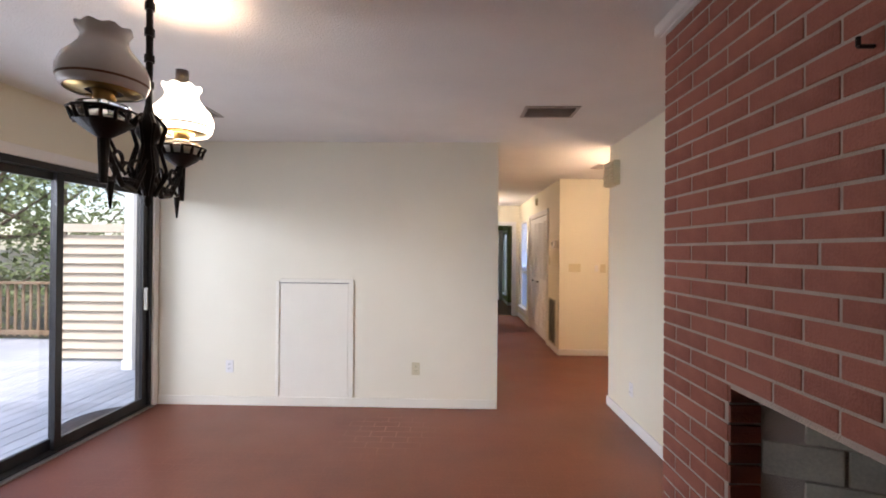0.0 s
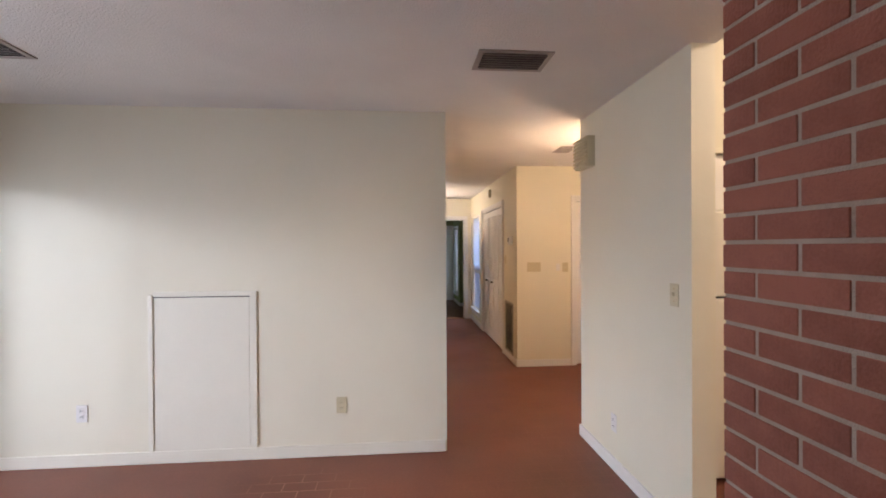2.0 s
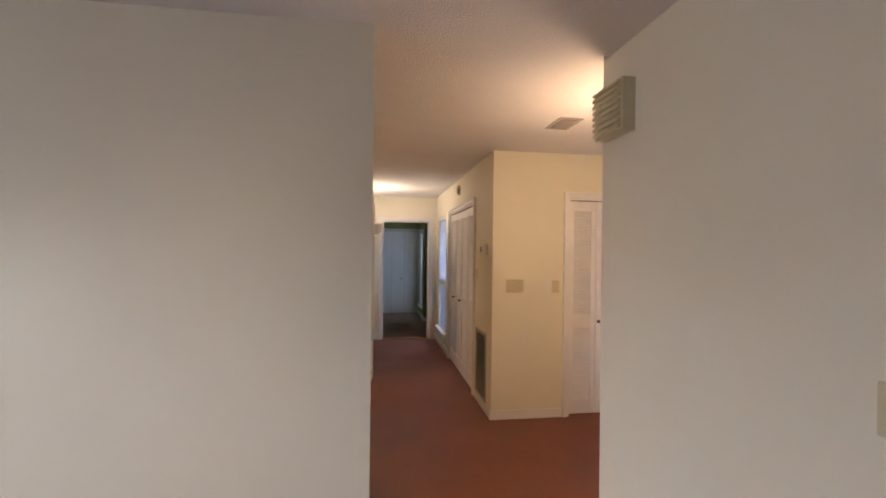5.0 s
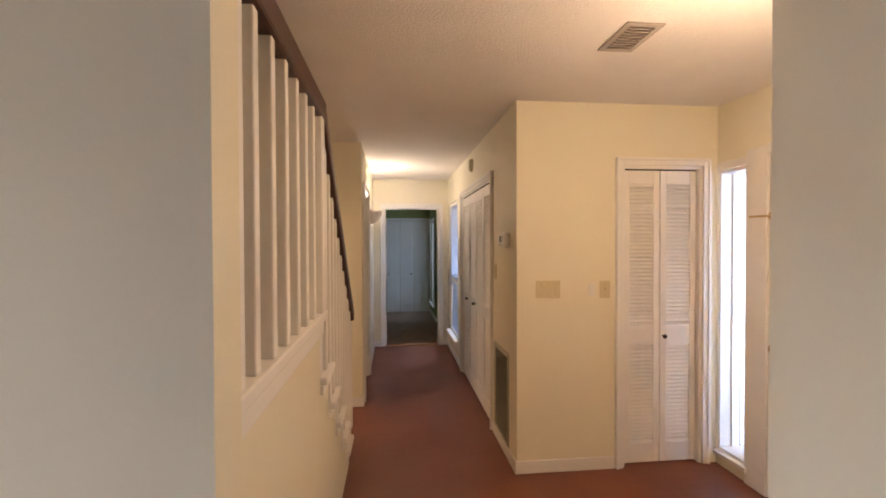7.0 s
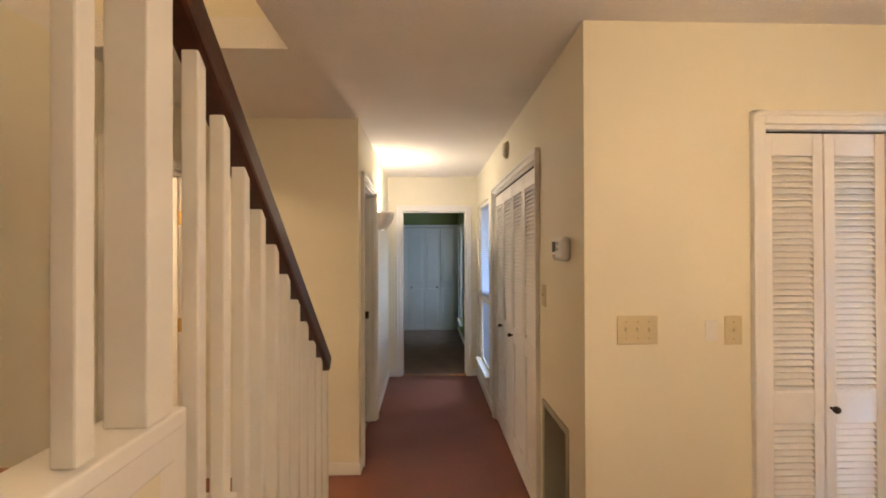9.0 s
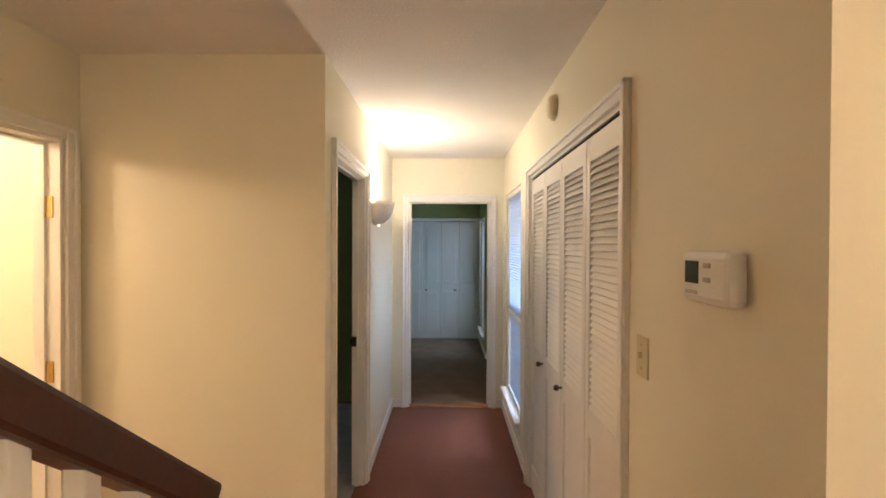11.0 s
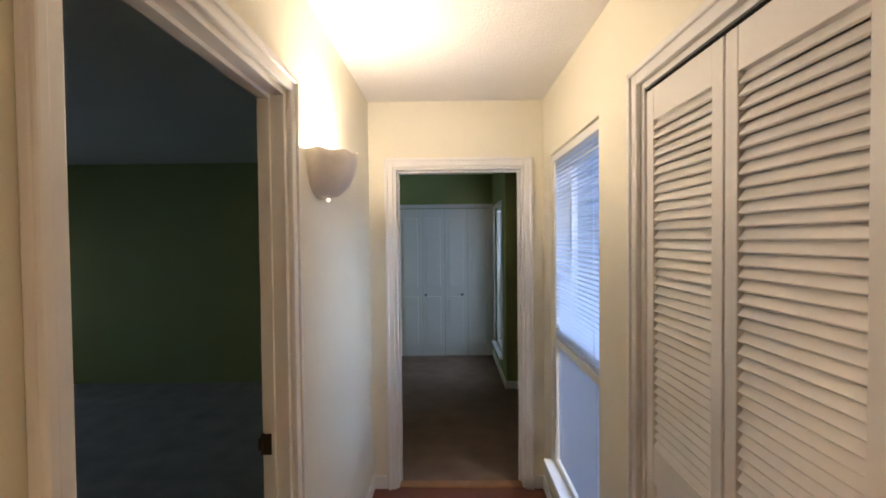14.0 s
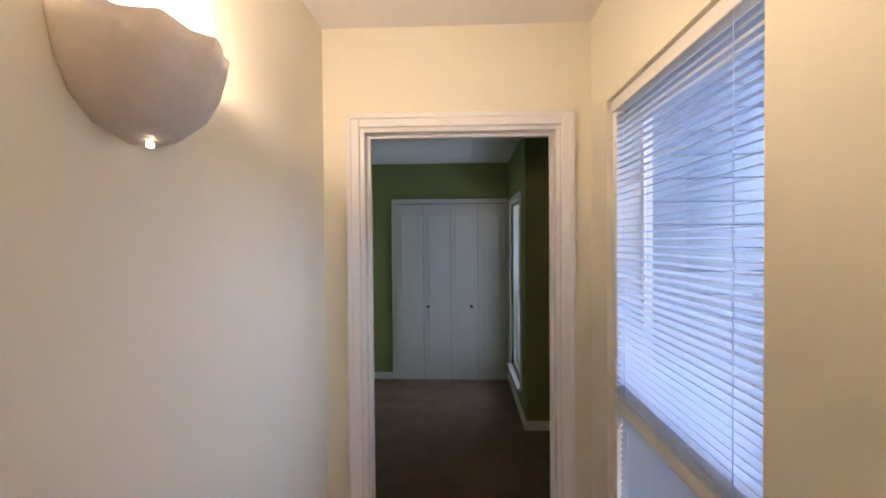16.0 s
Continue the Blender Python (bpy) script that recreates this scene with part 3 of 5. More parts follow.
# brick chimney breast with a fireplace
def chimney():
    y0, y1, top = -0.15, 1.79, 2.375
    oy0, oy1, oz0, oz1 = 0.36, 1.335, 0.30, 0.99
    ob = thing("brick_chimney", "red brick chimney breast with pale mortar and an open fireplace", "fireplace", pose(XB, 0, 0))
    for piece in ((0.0035, y0, 0, 0.58, oy0, top), (0.0035, oy1, 0, 0.58, y1 - 0.0035, top), (0.0035, oy0, oz1, 0.58, oy1, top), (0.0035, oy0, 0, 0.58, oy1, oz0)):
        part("core", boxes(piece), MORTAR, ob, "recessed pale grey-pink mortar")
    part("crown_trim", boxes((-0.035, y0, top, 0.58, y1 + 0.035, ROOM_CEIL), (-0.02, y0, top - 0.012, 0.58, y1 + 0.02, top), bevel=0.006), TRIM, ob, "white crown strip under the ceiling")
    # firebox
    fb = bmesh.new()
    box(fb, 0.56, oy0 - 0.05, 0.25, 0.60, oy1 + 0.05, 1.2)
    part("firebox_back", fb, SOOT, ob, "sooty black firebox")
    part("hearth_floor", boxes((0.0, oy0, oz0, 0.56, oy1, oz0 + 0.01)), SOOT, ob)
    course, bl, joint = 0.0658, 0.2128, 0.0102
    rng = random.Random(5)

    def one(w, d, h):
        bm = bmesh.new()
        box(bm, 0, 0, 0, d, w, h, bevel=0.002)
        return mesh_of("brick", bm, BRICK)

    kinds = {}
    n = 0
    for r in range(36):
        z = 0.0225 + r * course
        h = course - joint
        if z + h > top:
            h = top - z
        if h < 0.02:
            continue
        y = y1
        first = True
        while y > y0 + 0.03:
            w = (bl if r % 2 else 0.0995) if first else bl
            if not first and rng.random() < 0.03:
                w = 0.15
            first = False
            a, b = max(y - w, y0), y
            y = a - joint
            spans = [(a, b)]
            if oz0 - 0.02 < z + h / 2 < oz1:
                spans = [(s, e) for s, e in ((a, min(b, oy0)), (max(a, oy1), b)) if e - s > 0.03]
            for s, e in spans:
                key = (round(e - s, 3), round(h, 3))
                if key not in kinds:
                    kinds[key] = one(e - s, 0.09, h)
                part("brick", kinds[key], BRICK, ob, at=pose(rng.uniform(-0.0012, 0.0012), s, z, 0, 0, 0))
                n += 1
    # brick reveal on the far side of the opening, and splayed firebrick panels behind it
    for r in range(4, 15):
        z = 0.0225 + r * course
        key = ("reveal",)
        if key not in kinds:
            bm = bmesh.new()
            box(bm, 0.0, 0, 0, 0.10, 0.012, course - joint, bevel=0.002)
            kinds[key] = mesh_of("brick", bm, BRICK)
        part("brick", kinds[key], BRICK, ob, at=pose(0.003, oy1 - 0.012, z))
    side = bmesh.new()
    box(side, 0, 0, 0, 0.52, 0.02, 0.9)
    panel = part("firebrick_panel", side, MORTAR, ob, "splayed firebrick lining", at=pose(0.105, oy1 - 0.005, 0.26, 0, 0, -22))
    fbk = bmesh.new()
    box(fbk, 0.004, -0.012, 0, 0.216, 0.004, 0.106, bevel=0.003)
    fme = mesh_of("firebrick", fbk, FIREBRICK)
    for r in range(7):
        for c in range(3):
            x = c * 0.224 - (0.11 if r % 2 else 0.0)
            if -0.02 <= x < 0.40:
                part("firebrick", fme, FIREBRICK, panel, at=pose(max(x, 0), 0, 0.006 + r * 0.113))
    part("lining", boxes((0.10, oy0 - 0.02, 0.26, 0.58, oy0 + 0.01, 1.15), (0.105, oy0, oz1 + 0.10, 0.58, oy1, oz1 + 0.14)), SOOT, ob)
    # small iron hook high on the face
    hook = bmesh.new()
    rod(hook, (-0.035, 0.819, 1.884), (0.0, 0.819, 1.884), 0.005)
    rod(hook, (-0.035, 0.819, 1.884), (-0.035, 0.819, 1.904), 0.005)
    part("hook", hook, IRON, ob, "small dark iron hook")
    return ob


chimney()


# patio door
def patio_door():
    y0, y1, _, h = SLIDER
    ob = thing("patio_door", "black aluminium sliding glass patio door, shut", "sliding door", pose(XA, y0, 0), kind="structure")
    w = y1 - y0
    part("outer_frame", boxes((-0.13, 0, 0, -0.004, 0.035, h), (-0.13, w - 0.035, 0, -0.004, w, h), (-0.13, 0.035, h - 0.045, -0.004, w - 0.035, h), (-0.13, 0.035, 0, -0.004, w - 0.035, 0.022)), BLACK, ob)

    def sash(name, a, b, x, bar=0.055):
        s = part(name, boxes((x, a, 0.024, x + 0.032, a + bar, h - 0.046), (x, b - bar, 0.024, x + 0.032, b, h - 0.046), (x, a + bar, 0.024, x + 0.032, b - bar, 0.10), (x, a + bar, h - 0.10, x + 0.032, b - bar, h - 0.046), bevel=0.002), BLACK, ob)
        g = part("pane", boxes((x + 0.013, a + bar, 0.10, x + 0.019, b - bar, h - 0.10)), PANE, s, "clear glass")
        g.visible_shadow = False
        return s

    sash("fixed_sash", 0.04, w / 3 + 0.05, -0.10)
    sash("fixed_sash", w / 3 + 0.052, 2 * w / 3 + 0.025, -0.10)
    s = sash("sliding_sash", 2 * w / 3 - 0.06, w - 0.04, -0.055)
    part("handle", boxes((-0.022, w - 0.085, 0.90, -0.006, w - 0.055, 1.06), (-0.022, w - 0.088, 0.88, 0.014, w - 0.076, 1.08), bevel=0.003), CHROME, s, "silver pull handle")
    part("track", boxes((-0.004, 0, 0.001, 0.03, w, 0.016), bevel=0.003), CHROME, ob, "bright aluminium floor track")
    bm = boxes((-0.002, -0.07, 0.0, 0.016, 0, h + 0.07), (-0.002, w, 0.0, 0.016, w + 0.066, h + 0.07), (-0.002, 0, h, 0.016, w, h + 0.07), bevel=0.004)
    part("casing", bm, TRIM, ob, "white painted surround")
    return ob


patio_door()


# access panel under the landing
def access_panel():
    x0, x1, h = -0.955, -0.30, 1.145
    ob = thing("access_panel", "cream painted access panel with a moulded surround, shut", "hatch", pose(0, YE, 0))
    part("door", boxes((x0 + 0.012, -0.008, 0.016, x1 - 0.022, -0.001, h - 0.022), bevel=0.003), TRIM_CREAM, ob)
    part("side_trim", boxes((x0 - 0.03, -0.0125, 0.0, x0 + 0.004, -0.001, h), bevel=0.005), TRIM_CREAM, ob)
    part("side_trim", boxes((x1 - 0.019, -0.0125, 0.0, x1 + 0.03, -0.001, h + 0.02), bevel=0.005), TRIM_CREAM, ob)
    part("lintel", boxes((x0 + 0.004, -0.0115, h - 0.016, x1 - 0.016, -0.001, h + 0.02), bevel=0.004), TRIM_CREAM, ob)
    part("gap", boxes((x0 + 0.005, -0.006, h - 0.0215, x1 - 0.017, -0.0012, h - 0.0165)), DARKSLOT, ob, "thin strip coloured dark for the shade in the gap above the door")


access_panel()


# stairs with landing and balustrade
def stairs():
    ob = thing("staircase", "white-painted staircase with slatted guard and dark handrail", "staircase", pose(0, 0, 0))
    rise, run, steps = 0.19, 0.241, 6
    ly, lz = 5.20, 1.14
    x0 = XW
    part("landing", boxes((x0, YE + T, lz - 0.04, XL - 0.09, ly, lz), bevel=0.004), LANDING, ob, "orange-brown landing floor")
    # closed side below the landing and the flight
    bm = bmesh.new()
    box(bm, XL - 0.09, YE + T, 0, XL - 0.02, ly, lz + 0.04)
    part("side_panel", bm, WALL, ob, "cream panel below the landing")
    part("end_panel", boxes((XL - 0.09, ly, 0.9, XL - 0.021, ly + 0.09, 1.20)), TRIM, ob, "white panel end above the top step")
    for i in range(steps - 1):
        z = lz - (i + 1) * rise
        y = ly + i * run
        part("side_panel", boxes((XL - 0.09, y, 0, XL - 0.02, y + run, z - 0.035)), WALL, ob)
        part("tread", boxes((x0, y - 0.0, z - 0.035, XL + 0.012, y + run + 0.028, z), bevel=0.008), TRIM, ob, "white painted tread end")
        part("riser", boxes((x0, y - 0.018, z, XL - 0.0235, y, z + rise - 0.035)), TRIM, ob)
        part("bracket", boxes((XL - 0.02, y, z - 0.075, XL - 0.004, y + run, z - 0.036), bevel=0.003), TRIM, ob, "white scotia strip below the tread")
    part("riser", boxes((x0, ly + (steps - 1) * run - 0.018, 0, XL - 0.0235, ly + (steps - 1) * run, rise - 0.035)), TRIM, ob)
    # level guard
    cz, rz = 1.235, 2.03
    part("curb", boxes((XL - 0.10, YE + T, cz - 0.035, XL + 0.012, ly + 0.03, cz), (XL - 0.02, YE + T, cz - 0.10, XL - 0.004, ly + 0.02, cz - 0.035), bevel=0.005), TRIM, ob, "white curb cap")
    part("post", boxes((XL - 0.09, YE + T, cz, XL - 0.0, YE + T + 0.105, rz + 0.02), bevel=0.003), TRIM, ob)
    part("handrail", boxes((XL - 0.068, YE + T, rz, XL + 0.012, ly + 0.03, rz + 0.09), bevel=0.012), DARKWOOD, ob, "dark stained handrail")
    slat = mesh_of("baluster", boxes((-0.018, -0.018, 0, 0.018, 0.018, rz - cz + 0.004), bevel=0.004), TRIM)
    for i in range(6):
        part("baluster", slat, TRIM, ob, at=pose(XL - 0.019, 4.268 + i * 0.145, cz))
    part("newel", boxes((XL - 0.065, ly - 0.085, cz, XL + 0.008, ly - 0.008, rz + 0.01), bevel=0.004), TRIM, ob)
    # sloping guard
    ya, za, yb, zb = ly + 0.03, rz + 0.02, 6.55, 0.97
    slope = (zb - za) / (yb - ya)
    L = math.hypot(yb - ya, zb - za)
    bm = bmesh.new()
    box(bm, -0.035, 0, -0.075, 0.035, L + 0.02, 0.0, bevel=0.012, m=None)
    part("handrail", bm, DARKWOOD, ob, "dark stained sloping handrail", at=pose(XL - 0.026, ya, za + 0.06, math.degrees(math.atan(slope)), 0, 0))
    for i in range(11):
        y = 5.331 + i * 0.1213
        k = min(int((y - ly) / run), 4)
        zt = za + (y - ya) * slope - 0.015
        z0 = max(lz - (k + 1) * rise, 0.0)
        part("baluster", boxes((-0.018, -0.018, 0, 0.018, 0.018, zt - z0), bevel=0.004), TRIM, ob, at=pose(XL - 0.026, y, z0))
    return ob


stairs()
# chandelier with two oil-lamp arms
R_ARM = 0.237


def lamp_arm(parent, side, lit):
    """One arm of the chandelier, R_ARM out along local x times side."""
    x = R_ARM * side
    arm = bmesh.new()
    pts = [(0.03 * side, -0.02), (0.085 * side, -0.10), (0.15 * side, -0.09), (0.20 * side, -0.03), (R_ARM * side, 0.03)]
    for a, b in zip(pts, pts[1:]):
        rod(arm, (a[0], 0, a[1]), (b[0], 0, b[1]), 0.010, n=8)
        for s in (-1, 1):
            rod(arm, (a[0], 0.012 * s, a[1] + 0.03), (b[0], 0.006 * s, b[1] + 0.02), 0.005, n=6)
    for k, (cx, cz, r) in enumerate(((0.07, -0.03, 0.030), (0.12, -0.05, 0.032), (0.17, -0.015, 0.024), (0.205, -0.06, 0.022))):
        for i in range(9):
            a0, a1 = math.tau * i / 11, math.tau * (i + 1) / 11
            rod(arm, (side * (cx + r * math.cos(a0)), 0, cz + r * math.sin(a0)), (side * (cx + r * math.cos(a1)), 0, cz + r * math.sin(a1)), 0.006, n=6)
    rod(arm, (x, 0, -0.10), (x, 0, 0.03), 0.011, 0.016, n=8)
    rod(arm, (x * 0.86, 0, -0.17), (x * 0.86, 0, -0.09), 0.003, 0.012, n=8)
    ar = part("arm", arm, IRON, parent, "cast iron scroll arm")
    bowl = bmesh.new()
    lathe(bowl, [(0.012, 0.0), (0.03, 0.012), (0.055, 0.030), (0.070, 0.046)], 20)
    for z in (0.046, 0.078):
        lathe(bowl, [(0.070 + (z - 0.046) * 0.45, z - 0.004), (0.076 + (z - 0.046) * 0.45, z), (0.070 + (z - 0.046) * 0.45, z + 0.004), (0.066 + (z - 0.046) * 0.45, z), (0.070 + (z - 0.046) * 0.45, z - 0.004)], 20)
    for i in range(14):
        a = math.tau * i / 14
        rod(bowl, (0.070 * math.cos(a), 0.070 * math.sin(a), 0.044), (0.086 * math.cos(a), 0.086 * math.sin(a), 0.082), 0.007, 0.004, n=6)
    c = part("cup", bowl, IRON, parent, "pierced iron lamp cup", at=pose(x, 0, 0.03))
    f = bmesh.new()
    lathe(f, [(0.03, 0.0), (0.062, 0.015), (0.069, 0.035), (0.066, 0.052), (0.03, 0.062), (0.022, 0.066)], 24)
    part("font", f, CLEARGLASS if not lit else OPAL, c, "clear glass oil font", at=pose(0, 0, 0.045))
    b = bmesh.new()
    lathe(b, [(0.024, 0.0), (0.03, 0.008), (0.026, 0.02), (0.034, 0.03), (0.022, 0.042), (0.012, 0.05)], 18)
    rod(b, (0, 0, 0.02), (0.0, 0.05, 0.02), 0.003, n=6)
    lathe(b, [(0.047, 0.026), (0.098, 0.034), (0.098, 0.038), (0.047, 0.03)], 24)
    part("burner", b, BRASS, c, "brass burner and shade ring", at=pose(0, 0, 0.108))
    s = bmesh.new()
    prof = [(0.096, 0.0), (0.104, 0.012), (0.111, 0.032), (0.110, 0.055), (0.098, 0.085), (0.076, 0.110), (0.060, 0.132), (0.054, 0.150), (0.057, 0.165), (0.068, 0.182)]
    lathe(s, prof, 36, wave=lambda a, k: (1.0 + (0.035 * math.cos(8 * a) if k == 9 else 0.0), 0.004 * math.cos(8 * a) if k == 9 else 0.0))
    solid(s, 0.0035)
    part("shade", s, LITGLASS if lit else OPAL, c, "glowing white opal glass shade" if lit else "unlit white opal glass shade", at=pose(0, 0, 0.138))
    band = bmesh.new()
    lathe(band, [(0.1085, 0.018), (0.1115, 0.022), (0.1135, 0.027), (0.1122, 0.0275)], 36)
    part("band", band, OPAL_BAND, c, "brown painted band", at=pose(0, 0, 0.138))
    ch = bmesh.new()
    lathe(ch, [(0.022, 0.0), (0.030, 0.03), (0.024, 0.07), (0.024, 0.235 if lit else 0.16)], 20)
    solid(ch, 0.0015)
    g = part("chimney", ch, CLEARGLASS, c, "clear glass lamp chimney", at=pose(0, 0, 0.150))
    g.visible_shadow = False


def chandelier():
    cx, cy, cz = -0.4225, 1.355, 1.72
    ob = thing("chandelier", "cast iron oil-lamp style chandelier, one of two shades lit", "chandelier", pose(cx, cy, cz, 0, 0, 96.7))
    body = bmesh.new()
    lathe(body, [(0.004, -0.15), (0.014, -0.13), (0.010, -0.11), (0.030, -0.09), (0.018, -0.05), (0.034, -0.02), (0.030, 0.04), (0.018, 0.07), (0.040, 0.10), (0.036, 0.14), (0.016, 0.18), (0.008, 0.22)], 18)
    for i in range(8):
        a = math.tau * i / 8
        c, s = math.cos(a), math.sin(a)
        for z0, z1, r0, r1 in ((-0.11, -0.03, 0.02, 0.06), (-0.03, 0.06, 0.06, 0.035), (0.06, 0.13, 0.035, 0.055), (0.13, 0.17, 0.055, 0.02)):
            rod(body, (r0 * c, r0 * s, z0), (r1 * c, r1 * s, z1), 0.006, n=6)
    part("body", body, IRON, ob, "scrolled iron body")
    r = bmesh.new()
    rod(r, (0, 0, 0.2), (0, 0, ROOM_CEIL - cz - 0.01), 0.011, n=10)
    for k in range(5):
        rod(r, (0, 0, 0.26 + k * 0.09), (0, 0, 0.285 + k * 0.09), 0.016, n=10)
    part("rod", r, IRON, ob, "dark hanging rod")
    cord = bmesh.new()
    rod(cord, (0.035, 0.02, 0.16), (0.03, 0.02, ROOM_CEIL - cz - 0.015), 0.0035, n=8)
    part("cord", cord, BRONZE, ob, "thin supply cord")
    can = bmesh.new()
    lathe(can, [(0.015, -0.05), (0.05, -0.03), (0.065, -0.01), (0.065, 0.0)], 24, m=pose(0, 0, ROOM_CEIL - cz))
    part("canopy", can, IRON, ob)
    lamp_arm(ob, 1, True)
    lamp_arm(ob, -1, False)
    return ob


chandelier()


# vents
def ceiling_vent(w, d, z, m, label, slats=7, mat=VENT):
    ob = thing("ceiling_vent", label, "air vent", m, "ceiling vents")
    f = 0.028
    part("frame", boxes((-w / 2, -d / 2, -0.008, w / 2, -d / 2 + f, -0.001), (-w / 2, d / 2 - f, -0.008, w / 2, d / 2, -0.001),
         (-w / 2, -d / 2 + f, -0.008, -w / 2 + f, d / 2 - f, -0.001), (w / 2 - f, -d / 2 + f, -0.008, w / 2, d / 2 - f, -0.001), bevel=0.002), mat, ob)
    part("backing", boxes((-w / 2 + f, -d / 2 + f, -0.0025, w / 2 - f, d / 2 - f, -0.001)), VENTBACK, ob, "sheet coloured dark for the shade inside the duct")
    slat = bmesh.new()
    box(slat, -w / 2 + f, -0.009, -0.0012, w / 2 - f, 0.009, 0.0012)
    bmesh.ops.rotate(slat, cent=(0, 0, 0), matrix=Matrix.Rotation(radians(35), 3, "X"), verts=slat.verts)
    me = mesh_of("slat", slat, mat)
    for i in range(slats):
        part("slat", me, mat, ob, at=pose(0, -d / 2 + f + (i + 0.5) * (d - 2 * f) / slats, -0.010))
    return ob


ceiling_vent(0.38, 0.25, 0, pose(1.30, 3.03, ROOM_CEIL), "brown-grey metal ceiling vent near the end wall")
ceiling_vent(0.38, 0.25, 0, pose(-1.28, 3.05, ROOM_CEIL), "brown-grey metal ceiling vent near the patio door")
ceiling_vent(0.17, 0.28, 0, pose(2.365, 5.19, CEIL), "small brown-grey metal vent in the entry ceiling", slats=9)
ceiling_vent(0.20, 0.34, 0, pose(1.28, 11.62, CEIL), "dark metal vent in the bedroom ceiling", slats=9)


# electrical plates
def plate(name, label, category, m, mat, w=0.072, h=0.115, toggles=0, outlet=False):
    ob = thing(name, label, category, m)
    part("plate", boxes((-w / 2, -0.006, -h / 2, w / 2, 0, h / 2), bevel=0.003), mat, ob)
    for i in range(toggles):
        x = (i - (toggles - 1) / 2) * 0.046
        t = bmesh.new()
        box(t, x - 0.005, -0.018, -0.004, x + 0.005, -0.005, 0.012, bevel=0.002)
        part("toggle", t, mat, ob)
        part("screw", boxes((x - 0.003, -0.0075, 0.030, x + 0.003, -0.0058, 0.036), (x - 0.003, -0.0075, -0.036, x + 0.003, -0.0058, -0.030)), BRASS, ob)
    if outlet:
        for z in (-0.020, 0.020):
            o = bmesh.new()
            box(o, -0.016, -0.009, z - 0.014, 0.016, -0.005, z + 0.014, bevel=0.003)
            face = part("socket", o, mat, ob)
            for s in (-0.006, 0.006):
                part("slot", boxes((s - 0.0012, -0.0098, z - 0.005, s + 0.0012, -0.0088, z + 0.006)), DARKSLOT, face)
    return ob


plate("wall_outlet", "ivory duplex outlet low on the end wall", "outlet", pose(0.30, YE, 0.355), IVORY, outlet=True)
plate("wall_outlet", "white duplex outlet low on the end wall", "outlet", pose(-1.41, YE, 0.355), PLASTIC, outlet=True)
plate("wall_outlet", "white duplex outlet low on the wall beside the kitchen", "outlet", at_right(3.57, 0.307, 2.10), PLASTIC, outlet=True)
plate("light_switch", "ivory single toggle switch plate beside the kitchen opening", "light switch", at_right(2.90, 1.21, 2.10), IVORY, toggles=1)
plate("light_switch", "ivory triple toggle switch plate on the entry wall", "light switch", pose(2.315, YC, 1.21), IVORY, w=0.165, toggles=3)
plate("light_switch", "ivory single rocker switch plate beside the louvred closet", "light switch", pose(2.705, YC, 1.205), IVORY, toggles=1)
plate("wall_plate", "small white blank wall plate painted over", "wall plate", pose(2.615, YC, 1.205), PLASTIC, w=0.05, h=0.085)
plate("light_switch", "ivory single toggle switch plate below the thermostat", "light switch", at_right(6.738, 1.29), IVORY, toggles=1)


def thermostat():
    ob = thing("thermostat", "white programmable thermostat with a dark display", "thermostat", at_right(6.38, 1.535))
    part("body", boxes((-0.085, -0.040, -0.054, 0.085, 0, 0.054), bevel=0.016), PLASTIC, ob)
    part("display", boxes((-0.064, -0.0415, -0.014, -0.014, -0.039, 0.032), bevel=0.001), SCREEN, ob, "dark grey-green display")
    for z in (-0.004, 0.024):
        part("button", boxes((0.004, -0.043, z - 0.005, 0.028, -0.039, z + 0.005), bevel=0.002), VENT, ob)
    part("button", boxes((-0.062, -0.042, -0.036, -0.018, -0.039, -0.028), bevel=0.001), VENT, ob)


thermostat()


def smoke_detector():
    ob = thing("smoke_detector", "round cream smoke detector above the hall closet", "smoke detector", at_right(7.81, 2.30))
    b = bmesh.new()
    lathe(b, [(0.0, 0.040), (0.035, 0.038), (0.052, 0.032), (0.060, 0.020), (0.066, 0.010), (0.066, 0.0)], 28, m=pose(0, 0, 0, 90, 0, 0))
    part("body", b, IVORY, ob)
    r = bmesh.new()
    lathe(r, [(0.024, 0.038), (0.028, 0.042), (0.032, 0.038)], 24, m=pose(0, 0, 0, 90, 0, 0))
    part("ring", r, PLASTIC, ob)


smoke_detector()


def door_chime():
    ob = thing("door_chime", "cream slatted door chime box high on the wall end", "door chime", at_right(3.965, 2.14, 2.10))
    part("body", boxes((-0.115, -0.06, -0.11, 0.115, 0, 0.11), bevel=0.004), IVORY, ob)
    slat = mesh_of("slat", boxes((-0.108, -0.078, -0.006, 0.108, -0.058, 0.006), bevel=0.002), IVORY)
    for i in range(8):
        part("slat", slat, IVORY, ob, at=pose(0, 0, -0.092 + i * 0.0263))


door_chime()


